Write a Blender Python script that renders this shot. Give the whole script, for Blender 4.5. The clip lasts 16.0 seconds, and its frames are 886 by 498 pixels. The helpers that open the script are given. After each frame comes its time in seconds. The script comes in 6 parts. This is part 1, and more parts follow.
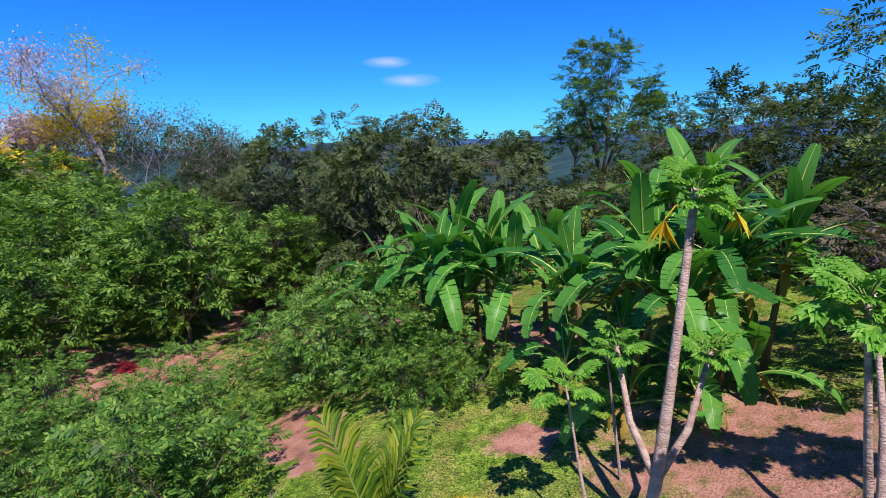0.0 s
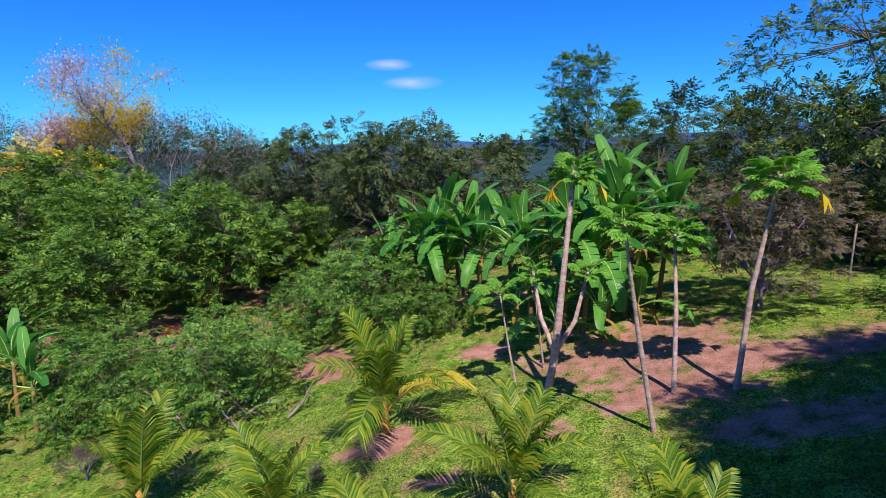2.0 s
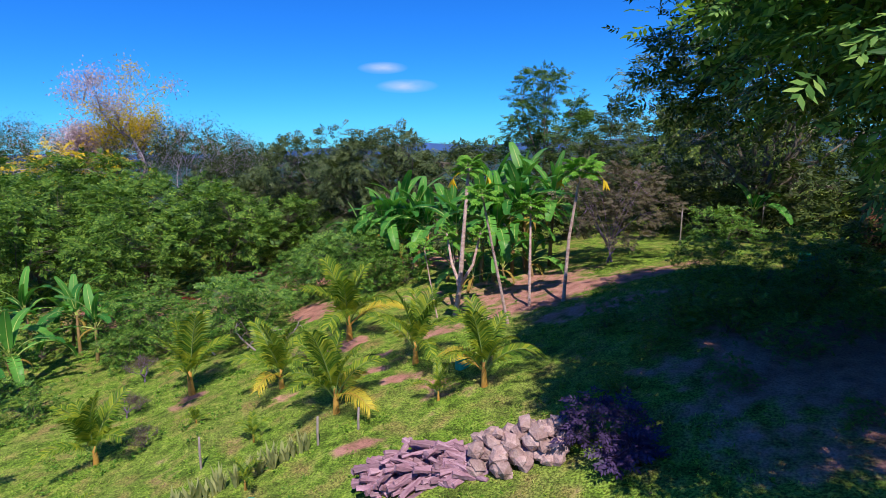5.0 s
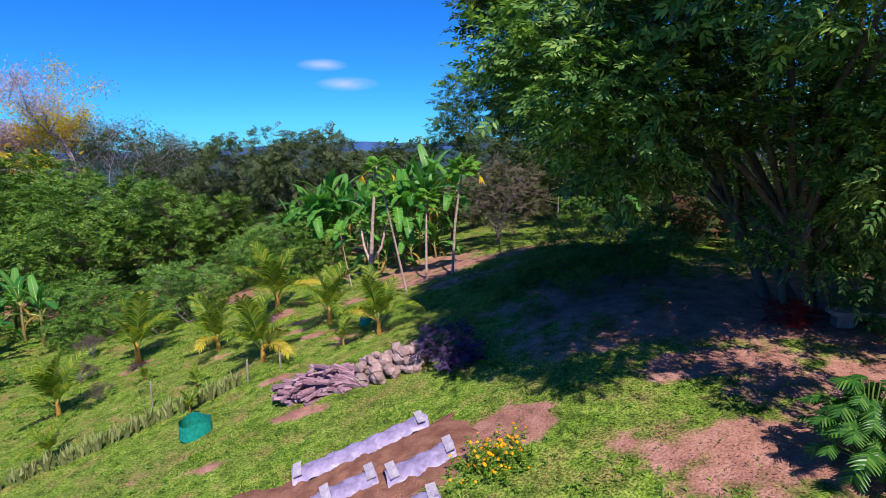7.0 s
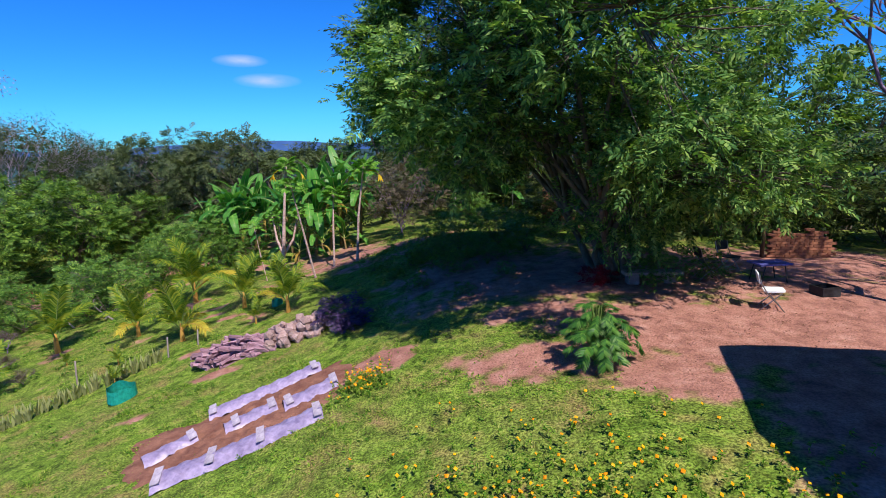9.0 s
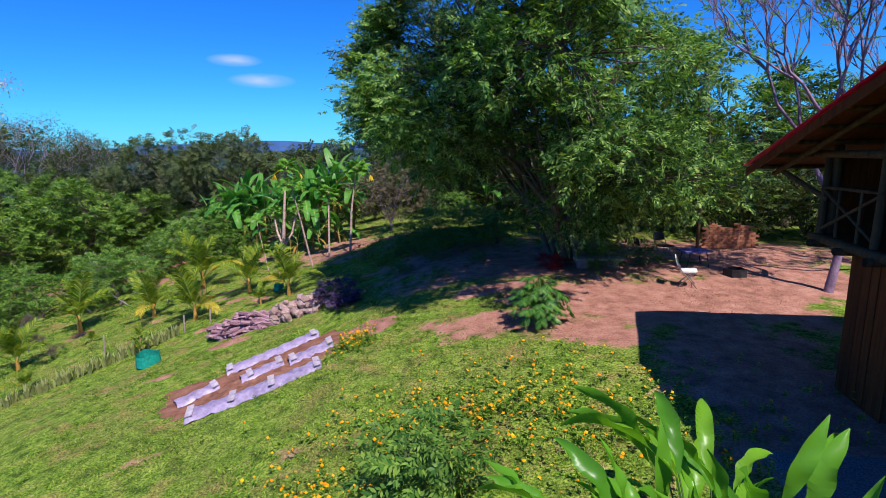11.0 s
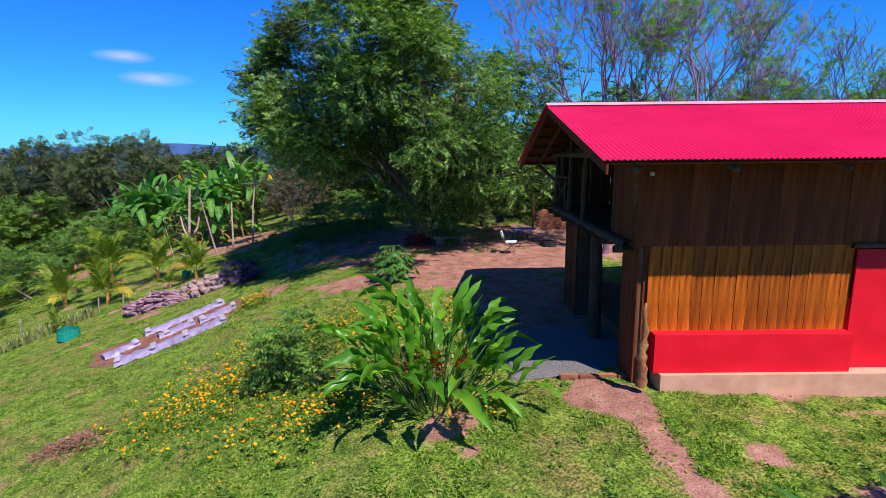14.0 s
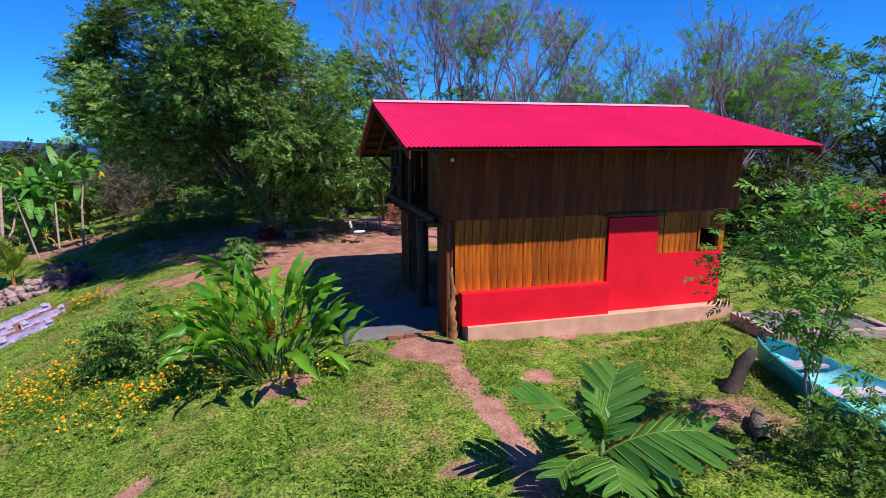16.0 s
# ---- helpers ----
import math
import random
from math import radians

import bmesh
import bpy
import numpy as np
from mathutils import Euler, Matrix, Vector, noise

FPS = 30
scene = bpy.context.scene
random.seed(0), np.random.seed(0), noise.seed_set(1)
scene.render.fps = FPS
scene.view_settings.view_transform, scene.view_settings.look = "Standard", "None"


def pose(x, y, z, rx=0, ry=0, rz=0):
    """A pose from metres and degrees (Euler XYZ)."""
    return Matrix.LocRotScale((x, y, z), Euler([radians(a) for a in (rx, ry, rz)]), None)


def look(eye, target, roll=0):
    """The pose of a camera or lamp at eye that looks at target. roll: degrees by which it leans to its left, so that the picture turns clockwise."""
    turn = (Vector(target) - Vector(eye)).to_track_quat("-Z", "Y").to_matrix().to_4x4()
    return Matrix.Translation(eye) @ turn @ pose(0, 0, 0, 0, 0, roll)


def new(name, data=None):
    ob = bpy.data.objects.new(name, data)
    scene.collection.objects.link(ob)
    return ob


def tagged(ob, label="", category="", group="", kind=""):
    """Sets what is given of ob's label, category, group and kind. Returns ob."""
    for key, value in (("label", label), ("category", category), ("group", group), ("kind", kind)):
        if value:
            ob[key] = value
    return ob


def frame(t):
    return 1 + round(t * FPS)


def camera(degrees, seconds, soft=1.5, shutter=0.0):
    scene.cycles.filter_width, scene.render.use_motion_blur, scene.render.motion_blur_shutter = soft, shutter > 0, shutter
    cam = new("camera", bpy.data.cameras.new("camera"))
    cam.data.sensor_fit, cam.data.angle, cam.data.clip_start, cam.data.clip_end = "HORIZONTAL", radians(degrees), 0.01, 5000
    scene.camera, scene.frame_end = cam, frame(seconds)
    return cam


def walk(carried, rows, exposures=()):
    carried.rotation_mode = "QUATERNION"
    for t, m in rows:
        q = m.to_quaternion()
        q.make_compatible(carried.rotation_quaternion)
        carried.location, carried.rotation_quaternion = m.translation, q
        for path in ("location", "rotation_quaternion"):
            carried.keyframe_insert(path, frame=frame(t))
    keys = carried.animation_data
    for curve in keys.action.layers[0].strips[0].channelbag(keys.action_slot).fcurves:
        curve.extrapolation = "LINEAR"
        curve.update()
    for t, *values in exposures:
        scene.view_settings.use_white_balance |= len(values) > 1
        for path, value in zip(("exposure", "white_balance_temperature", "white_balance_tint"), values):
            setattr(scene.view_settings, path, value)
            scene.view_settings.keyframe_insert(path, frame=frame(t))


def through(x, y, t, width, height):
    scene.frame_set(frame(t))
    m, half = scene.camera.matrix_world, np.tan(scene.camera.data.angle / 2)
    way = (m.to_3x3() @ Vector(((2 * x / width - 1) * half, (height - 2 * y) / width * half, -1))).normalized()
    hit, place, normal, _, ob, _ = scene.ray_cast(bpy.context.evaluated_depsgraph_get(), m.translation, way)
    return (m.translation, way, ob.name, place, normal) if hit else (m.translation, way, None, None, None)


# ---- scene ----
cam = camera(79.6, 16.0, soft=0.5)
PATH = [  # seconds, x, y, z, turn about x, y, z
    (0.0, 0.232, -0.372, 3.692, 78.93, 1.65, 24.21),
    (0.5, 0.840, -1.434, 3.693, 79.03, 1.52, 24.28),
    (1.0, 1.368, -2.438, 3.666, 79.12, 1.42, 24.29),
    (1.5, 1.917, -3.384, 3.634, 79.14, 1.44, 24.33),
    (2.0, 2.459, -4.285, 3.630, 79.19, 1.38, 24.37),
    (2.5, 3.046, -5.184, 3.670, 79.17, 1.33, 24.27),
    (3.0, 3.724, -5.975, 3.695, 79.19, 1.33, 24.18),
    (3.5, 4.458, -6.742, 3.694, 79.24, 1.26, 23.92),
    (3.7, 4.742, -7.042, 3.694, 79.24, 1.32, 23.87),
    (5.8, 7.555, -10.503, 3.601, 79.63, 1.39, 23.43),
    (6.0, 7.810, -10.774, 3.634, 79.40, 1.39, 22.79),
    (6.5, 8.492, -11.517, 3.681, 79.29, 1.39, 20.58),
    (7.0, 9.164, -12.228, 3.728, 79.21, 1.32, 17.65),
    (7.5, 9.753, -12.900, 3.750, 79.11, 1.24, 14.04),
    (8.0, 10.238, -13.537, 3.787, 78.98, 1.26, 11.36),
    (8.5, 10.653, -14.161, 3.812, 78.97, 1.27, 10.33),
    (9.0, 10.962, -14.712, 3.805, 79.01, 1.16, 9.89),
    (9.2, 11.049, -14.942, 3.806, 79.04, 1.08, 9.75),
    (11.3, 12.034, -17.609, 3.934, 79.14, 0.76, 9.25),
    (11.5, 12.166, -17.909, 3.950, 79.13, 0.89, 9.11),
    (12.0, 12.463, -18.638, 3.970, 79.14, 0.80, 8.61),
    (12.5, 12.780, -19.400, 3.959, 79.25, 0.72, 8.24),
    (13.0, 13.083, -20.107, 3.942, 79.37, 0.77, 6.56),
    (13.5, 13.356, -20.791, 3.947, 79.40, 0.63, 4.23),
    (14.0, 13.619, -21.365, 3.880, 79.41, 0.55, -0.01),
    (14.5, 13.842, -21.826, 3.821, 79.30, 0.48, -5.22),
    (15.0, 13.994, -22.228, 3.770, 79.23, 0.46, -8.06),
    (15.5, 14.121, -22.544, 3.731, 79.19, 0.37, -10.39),
    (16.0, 14.164, -22.678, 3.708, 79.24, 0.28, -14.37),
]
walk(cam, [(t, pose(x, y, z, rx, ry, rz)) for t, x, y, z, rx, ry, rz in PATH])

# ---- light ----
SUN = Vector((0.40, -0.54, 1.0)).normalized()
CLOUDS = [(29.7, 8.4, 0.046, 0.011), (27.3, 6.6, 0.058, 0.013)]  # bearing, height, half width and half height
world = bpy.data.worlds.new("sky")
scene.world = world
world.use_nodes = True
wn, wl = world.node_tree.nodes, world.node_tree.links
sky = wn.new("ShaderNodeTexSky")
sky.sky_type, sky.sun_disc = "NISHITA", False
sky.sun_elevation, sky.sun_rotation = math.asin(SUN.z), math.atan2(SUN.x, SUN.y)
sky.air_density, sky.dust_density, sky.ozone_density = 1.0, 0.0, 3.0
vivid = wn.new("ShaderNodeHueSaturation")
vivid.inputs["Saturation"].default_value = 1.25
wl.new(sky.outputs[0], vivid.inputs["Color"])
cool = wn.new("ShaderNodeMix")
cool.data_type, cool.blend_type = "RGBA", "MULTIPLY"
cool.inputs["Factor"].default_value = 1.0
cool.inputs["B"].default_value = (0.17, 0.71, 1.48, 1)
wl.new(vivid.outputs[0], cool.inputs["A"])
# two small wisps of cloud, low in the north-west
tc = wn.new("ShaderNodeTexCoord")
last = cool.outputs["Result"]


def op(kind, a, b=None):
    n_ = wn.new("ShaderNodeVectorMath" if kind in ("SUBTRACT", "MULTIPLY", "DOT_PRODUCT", "LENGTH", "ADD") else "ShaderNodeMath")
    n_.operation = {"M_MULT": "MULTIPLY", "M_SUB": "SUBTRACT"}.get(kind, kind)
    for i_, v_ in enumerate((a, b)):
        if v_ is None:
            continue
        if hasattr(v_, "links"):
            wl.new(v_, n_.inputs[i_])
        else:
            n_.inputs[i_].default_value = v_
    return n_.outputs["Value"] if kind in ("DOT_PRODUCT", "LENGTH") else n_.outputs[0]


wisp = wn.new("ShaderNodeTexNoise")
wisp.inputs["Scale"].default_value, wisp.inputs["Detail"].default_value = 22.0, 6.0
stretch = wn.new("ShaderNodeMapping")
stretch.inputs["Scale"].default_value = (1.0, 1.0, 3.5)
wl.new(tc.outputs["Generated"], stretch.inputs["Vector"])
wl.new(stretch.outputs[0], wisp.inputs["Vector"])
for az_, el_, wide, high in CLOUDS:
    a_, e_ = radians(az_), radians(el_)
    toward = Vector((-math.sin(a_) * math.cos(e_), math.cos(a_) * math.cos(e_), math.sin(e_)))
    across = Vector((toward.y, -toward.x, 0)).normalized()
    upward = across.cross(toward)
    u_ = op("M_MULT", op("DOT_PRODUCT", tc.outputs["Generated"], tuple(across)), 1 / wide)
    v_ = op("M_MULT", op("M_SUB", op("DOT_PRODUCT", tc.outputs["Generated"], tuple(upward)), 0.0), 1 / high)
    both = wn.new("ShaderNodeCombineXYZ")
    wl.new(u_, both.inputs[0])
    wl.new(v_, both.inputs[1])
    front = op("DOT_PRODUCT", tc.outputs["Generated"], tuple(toward))
    r_ = op("M_SUB", 1.0, op("LENGTH", both.outputs[0]))
    ahead = op("GREATER_THAN", front, 0.5)
    soft_ = wn.new("ShaderNodeMath")
    soft_.operation, soft_.use_clamp = "MULTIPLY", True
    wl.new(op("M_MULT", r_, wisp.outputs["Fac"]), soft_.inputs[0])
    wl.new(op("M_MULT", ahead, 1.35), soft_.inputs[1])
    mx_ = wn.new("ShaderNodeMix")
    mx_.data_type = "RGBA"
    wl.new(soft_.outputs[0], mx_.inputs["Factor"])
    wl.new(last, mx_.inputs["A"])
    mx_.inputs["B"].default_value = (5.2, 6.2, 8.0, 1)
    last = mx_.outputs["Result"]
wl.new(last, wn["Background"].inputs["Color"])
wn["Background"].inputs["Strength"].default_value = 0.085
sun_data = bpy.data.lights.new("sun", "SUN")
sun_data.energy, sun_data.angle, sun_data.color = 5.0, radians(0.53), (1.0, 0.95, 0.86)
sun = new("sun", sun_data)
sun.matrix_world = look(SUN * 60, (0, 0, 0))
scene.view_settings.exposure = 0.45

# ---- materials ----


def mat(name, rough=0.7, metal=0.0):
    m = bpy.data.materials.new(name)
    m.use_nodes = True
    b = m.node_tree.nodes["Principled BSDF"]
    b.inputs["Roughness"].default_value, b.inputs["Metallic"].default_value = rough, metal
    return m, m.node_tree.nodes, m.node_tree.links, b


def noise_of(nodes, links, scale, detail=4, coord="Object", stretch=None):
    tex, tc = nodes.new("ShaderNodeTexNoise"), nodes.new("ShaderNodeTexCoord")
    tex.inputs["Scale"].default_value, tex.inputs["Detail"].default_value = scale, detail
    if stretch:
        mp = nodes.new("ShaderNodeMapping")
        mp.inputs["Scale"].default_value = stretch
        links.new(tc.outputs[coord], mp.inputs["Vector"])
        links.new(mp.outputs[0], tex.inputs["Vector"])
    else:
        links.new(tc.outputs[coord], tex.inputs["Vector"])
    return tex.outputs["Fac"]


def ramp_of(nodes, links, fac, *stops):
    r = nodes.new("ShaderNodeValToRGB")
    while len(r.color_ramp.elements) < len(stops):
        r.color_ramp.elements.new(0.5)
    for e, (at, c) in zip(r.color_ramp.elements, stops):
        e.position, e.color = at, (*c, 1)
    links.new(fac, r.inputs["Fac"])
    return r.outputs["Color"]


def mixed(nodes, links, kind, fac, a, b):
    m = nodes.new("ShaderNodeMix")
    m.data_type, m.blend_type = "RGBA", kind
    for sock, v in ((m.inputs["Factor"], fac), (m.inputs["A"], a), (m.inputs["B"], b)):
        if hasattr(v, "links"):
            links.new(v, sock)
        else:
            sock.default_value = v if isinstance(v, float) else (*v, 1)
    return m.outputs["Result"]


def bump(nodes, links, b, height, strength=0.5, dist=0.02):
    n = nodes.new("ShaderNodeBump")
    n.inputs["Strength"].default_value, n.inputs["Distance"].default_value = strength, dist
    links.new(height, n.inputs["Height"])
    links.new(n.outputs[0], b.inputs["Normal"])


def surface(name, dark, light, scale=6.0, rough=0.75, grain=40.0, relief=0.4, dist=0.02, stretch=None, metal=0.0, vary=0.25, gloss=0.25, speck=0.45):
    """Two-scale mottled surface with fine relief and a slight tone of its own on every piece."""
    m, n, l, b = mat(name, rough, metal)
    coarse, fine = noise_of(n, l, scale, 4, stretch=stretch), noise_of(n, l, grain, 3, stretch=stretch)
    c = ramp_of(n, l, coarse, (0.3, dark), (0.7, light))
    c = mixed(n, l, "MULTIPLY", speck, c, ramp_of(n, l, fine, (0.3, (0.45, 0.45, 0.45)), (0.65, (1, 1, 1))))
    if vary:
        info = n.new("ShaderNodeObjectInfo")
        k = 1 - vary
        c = mixed(n, l, "MULTIPLY", 1.0, c, ramp_of(n, l, info.outputs["Random"], (0.0, (k, k, k)), (1.0, (1, 1, 1))))
    l.new(c, b.inputs["Base Color"])
    b.inputs["Specular IOR Level"].default_value = gloss
    bump(n, l, b, fine, relief, dist)
    return m


def leaf(name, *tones, rough=0.45, through=0.3, vein=0.0, shine=0.14):
    """Foliage: each leaf has its own tone, and lets some light through."""
    m, n, l, b = mat(name, rough)
    geo = n.new("ShaderNodeNewGeometry")
    # sun-bleached foliage leans to yellow
    tones = [(r * 1.2, g_ * 1.04, b_ * 0.8) if g_ > r and g_ > b_ else (r, g_, b_) for r, g_, b_ in tones]
    stops = [(i / max(1, len(tones) - 1), c) for i, c in enumerate(tones)]
    c = ramp_of(n, l, geo.outputs["Random Per Island"], *stops)
    patch = noise_of(n, l, 1.3, 2)
    c = mixed(n, l, "MULTIPLY", 0.5, c, ramp_of(n, l, patch, (0.35, (0.55, 0.6, 0.5)), (0.65, (1, 1, 1))))
    l.new(c, b.inputs["Base Color"])
    b.inputs["Specular IOR Level"].default_value = shine
    tr, mx = n.new("ShaderNodeBsdfTranslucent"), n.new("ShaderNodeMixShader")
    l.new(mixed(n, l, "MULTIPLY", 1.0, c, (1.3, 1.35, 0.6)), tr.inputs["Color"])
    mx.inputs["Fac"].default_value = through
    l.new(b.outputs[0], mx.inputs[1])
    l.new(tr.outputs[0], mx.inputs[2])
    l.new(mx.outputs[0], n["Material Output"].inputs["Surface"])
    if vein:
        bump(n, l, b, noise_of(n, l, vein, 2), 0.35, 0.01)
    return m


M = {
    "mango": leaf("mango_leaves", (0.032, 0.058, 0.032), (0.068, 0.106, 0.052), (0.118, 0.160, 0.085)),
    "fresh": leaf("fresh_leaves", (0.028, 0.086, 0.022), (0.080, 0.185, 0.036), (0.195, 0.325, 0.070)),
    "shade": leaf("shade_tree_leaves", (0.028, 0.084, 0.030), (0.060, 0.162, 0.050), (0.104, 0.238, 0.078), (0.168, 0.328, 0.108), (0.320, 0.490, 0.170), through=0.38, shine=0.16),
    "sapling": leaf("sapling_leaves", (0.048, 0.170, 0.036), (0.095, 0.255, 0.055), (0.200, 0.380, 0.095), through=0.4),
    "tall": leaf("deep_green_leaves", (0.024, 0.075, 0.022), (0.055, 0.130, 0.034), (0.110, 0.200, 0.055), shine=0.2),
    "dusk": leaf("dusky_leaves", (0.018, 0.042, 0.014), (0.042, 0.085, 0.024), (0.080, 0.135, 0.036), (0.220, 0.290, 0.075), shine=0.2),
    "dark": leaf("dark_leaves", (0.022, 0.042, 0.019), (0.044, 0.080, 0.029), (0.095, 0.130, 0.046)),
    "bush": leaf("bush_leaves", (0.030, 0.098, 0.024), (0.078, 0.190, 0.040), (0.190, 0.320, 0.076)),
    "dry": leaf("dry_leaves", (0.085, 0.080, 0.045), (0.150, 0.115, 0.080), (0.170, 0.120, 0.115), (0.110, 0.130, 0.050)),
    "yellow": leaf("yellow_blossom", (0.72, 0.48, 0.01), (0.85, 0.62, 0.02), (0.66, 0.46, 0.10), through=0.35),
    "pink": leaf("pinkish_dry_leaves", (0.52, 0.37, 0.60), (0.64, 0.48, 0.72), (0.68, 0.50, 0.52), through=0.35),
    "feather": leaf("feathery_leaves", (0.06, 0.22, 0.03), (0.11, 0.32, 0.04), (0.20, 0.42, 0.07), through=0.4),
    "banana": leaf("banana_leaf", (0.034, 0.165, 0.042), (0.068, 0.255, 0.058), (0.150, 0.380, 0.085), rough=0.36, through=0.38),
    "banana_old": leaf("old_banana_leaf", (0.30, 0.16, 0.05), (0.42, 0.30, 0.06), rough=0.7),
    "palm": leaf("palm_leaflets", (0.050, 0.135, 0.020), (0.125, 0.230, 0.030), (0.310, 0.370, 0.045), rough=0.45, through=0.35),
    "palm_old": leaf("yellow_palm_leaflets", (0.42, 0.30, 0.03), (0.55, 0.45, 0.06), rough=0.5),
    "papaya": leaf("papaya_leaf", (0.085, 0.270, 0.045), (0.150, 0.380, 0.065), (0.230, 0.460, 0.100), rough=0.5, through=0.35),
    "papaya_old": leaf("yellow_papaya_leaf", (0.60, 0.36, 0.01), (0.62, 0.45, 0.03), rough=0.6),
    "helic": leaf("heliconia_leaf", (0.044, 0.180, 0.018), (0.095, 0.300, 0.028), (0.270, 0.510, 0.055), rough=0.33, through=0.38, shine=0.28),
    "mons": leaf("split_leaf", (0.016, 0.075, 0.020), (0.040, 0.150, 0.032), (0.140, 0.310, 0.070), rough=0.33, shine=0.3),
    "bread": leaf("breadfruit_leaf", (0.045, 0.160, 0.030), (0.085, 0.230, 0.042), rough=0.34, vein=30, shine=0.3),
    "snake": leaf("snake_plant_leaf", (0.20, 0.26, 0.13), (0.36, 0.40, 0.25), rough=0.4),
    "grass": leaf("grass_blades", (0.056, 0.160, 0.022), (0.122, 0.270, 0.036), (0.225, 0.380, 0.056), (0.400, 0.390, 0.115), rough=0.6),
    "weed": leaf("weed_leaves", (0.048, 0.155, 0.026), (0.090, 0.230, 0.040), (0.150, 0.310, 0.056), (0.240, 0.360, 0.082), rough=0.55),
    "litter": leaf("dead_leaves", (0.15, 0.065, 0.045), (0.28, 0.14, 0.095), (0.40, 0.24, 0.17), rough=0.8, through=0.1),
    "purple": leaf("purple_leaves", (0.050, 0.030, 0.085), (0.110, 0.065, 0.170)),
    "red": leaf("red_bracts", (0.65, 0.03, 0.01), (0.75, 0.12, 0.01)),
    "marigold": leaf("marigold_petals", (0.90, 0.25, 0.004), (0.94, 0.48, 0.010), through=0.2),
    "crimson": leaf("crimson_leaves", (0.20, 0.008, 0.02), (0.34, 0.02, 0.04)),
    "bark": surface("bark", (0.10, 0.075, 0.055), (0.24, 0.19, 0.15), 5, 0.9, 28, 0.8, 0.03, stretch=(1, 1, 0.35)),
    "pale_bark": surface("pale_bark", (0.24, 0.18, 0.17), (0.44, 0.36, 0.33), 5, 0.85, 30, 0.6, 0.02, stretch=(1, 1, 0.5)),
    "papaya_bark": surface("papaya_bark", (0.40, 0.24, 0.21), (0.70, 0.49, 0.43), 4, 0.85, 22, 0.9, 0.03, stretch=(1, 1, 2.5)),
    "stem": surface("banana_stem", (0.13, 0.065, 0.030), (0.34, 0.24, 0.09), 3, 0.6, 18, 0.4, 0.02, stretch=(1, 1, 0.25)),
    "green_stem": surface("green_stem", (0.14, 0.22, 0.04), (0.28, 0.36, 0.10), 3, 0.5, 20, 0.2, 0.01),
    "orange_stem": surface("orange_stem", (0.40, 0.18, 0.03), (0.55, 0.33, 0.08), 3, 0.55, 20, 0.3, 0.01),
    "petiole": surface("pale_petiole", (0.34, 0.44, 0.08), (0.58, 0.60, 0.18), 4, 0.5, 20, 0.2, 0.01, vary=0.2),
    "firewood": surface("split_firewood", (0.27, 0.12, 0.165), (0.54, 0.33, 0.40), 4, 0.9, 30, 0.7, 0.02, stretch=(0.4, 3, 3), vary=0.45),
    "lilac_twig": surface("lilac_twigs", (0.30, 0.22, 0.27), (0.52, 0.40, 0.46), 5, 0.9, 30, 0.5, 0.02),
    "grey_twig": surface("grey_twigs", (0.19, 0.115, 0.20), (0.40, 0.265, 0.40), 5, 0.9, 30, 0.5, 0.02),
    "stone": surface("field_stone", (0.36, 0.21, 0.20), (0.60, 0.42, 0.40), 5, 0.9, 35, 0.7, 0.03, vary=0.4),
    "plank": surface("oiled_plank", (0.28, 0.046, 0.003), (0.74, 0.178, 0.010), 3, 0.5, 24, 0.4, 0.006, stretch=(6, 6, 0.5), vary=0.45),
    "board": surface("weathered_board", (0.155, 0.027, 0.006), (0.31, 0.062, 0.014), 3, 0.75, 20, 0.5, 0.008, stretch=(6, 6, 0.4), vary=0.4),
    "charred": surface("charred_wood", (0.020, 0.014, 0.012), (0.085, 0.060, 0.055), 5, 0.85, 28, 0.8, 0.02, stretch=(1, 1, 0.4)),
    "timber": surface("round_timber", (0.075, 0.034, 0.018), (0.17, 0.085, 0.048), 4, 0.75, 26, 0.5, 0.01, stretch=(3, 3, 0.4)),
    "red_paint": surface("red_wall_paint", (0.66, 0.005, 0.018), (0.78, 0.009, 0.028), 2.5, 0.55, 30, 0.08, 0.004, vary=0, gloss=0.2, speck=0.12),
    "roof": surface("red_roof_sheet", (0.62, 0.004, 0.058), (0.70, 0.009, 0.078), 1.2, 0.4, 14, 0.04, 0.003, vary=0.05, speck=0.12),
    "concrete": surface("pink_concrete", (0.50, 0.245, 0.165), (0.70, 0.38, 0.265), 3, 0.85, 30, 0.15, 0.008, vary=0, speck=0.15),
    "gravel": surface("gravel", (0.10, 0.09, 0.095), (0.30, 0.27, 0.28), 45, 0.9, 60, 1.0, 0.03, vary=0),
    "brick": surface("brick", (0.30, 0.10, 0.06), (0.45, 0.19, 0.11), 6, 0.9, 40, 0.5, 0.01, vary=0.4),
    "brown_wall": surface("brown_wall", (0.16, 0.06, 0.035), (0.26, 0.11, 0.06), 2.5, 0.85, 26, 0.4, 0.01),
    "white": surface("white_plastic", (0.70, 0.70, 0.70), (0.82, 0.82, 0.82), 5, 0.4, 40, 0.05, 0.002, vary=0),
    "grey_metal": surface("grey_metal", (0.25, 0.25, 0.26), (0.42, 0.42, 0.43), 8, 0.4, 50, 0.05, 0.002, metal=0.8, vary=0),
    "black": surface("black_plastic", (0.015, 0.015, 0.017), (0.04, 0.04, 0.045), 6, 0.5, 40, 0.1, 0.003, vary=0),
    "blue_table": surface("blue_cloth", (0.07, 0.07, 0.28), (0.14, 0.14, 0.42), 6, 0.7, 50, 0.2, 0.004, vary=0),
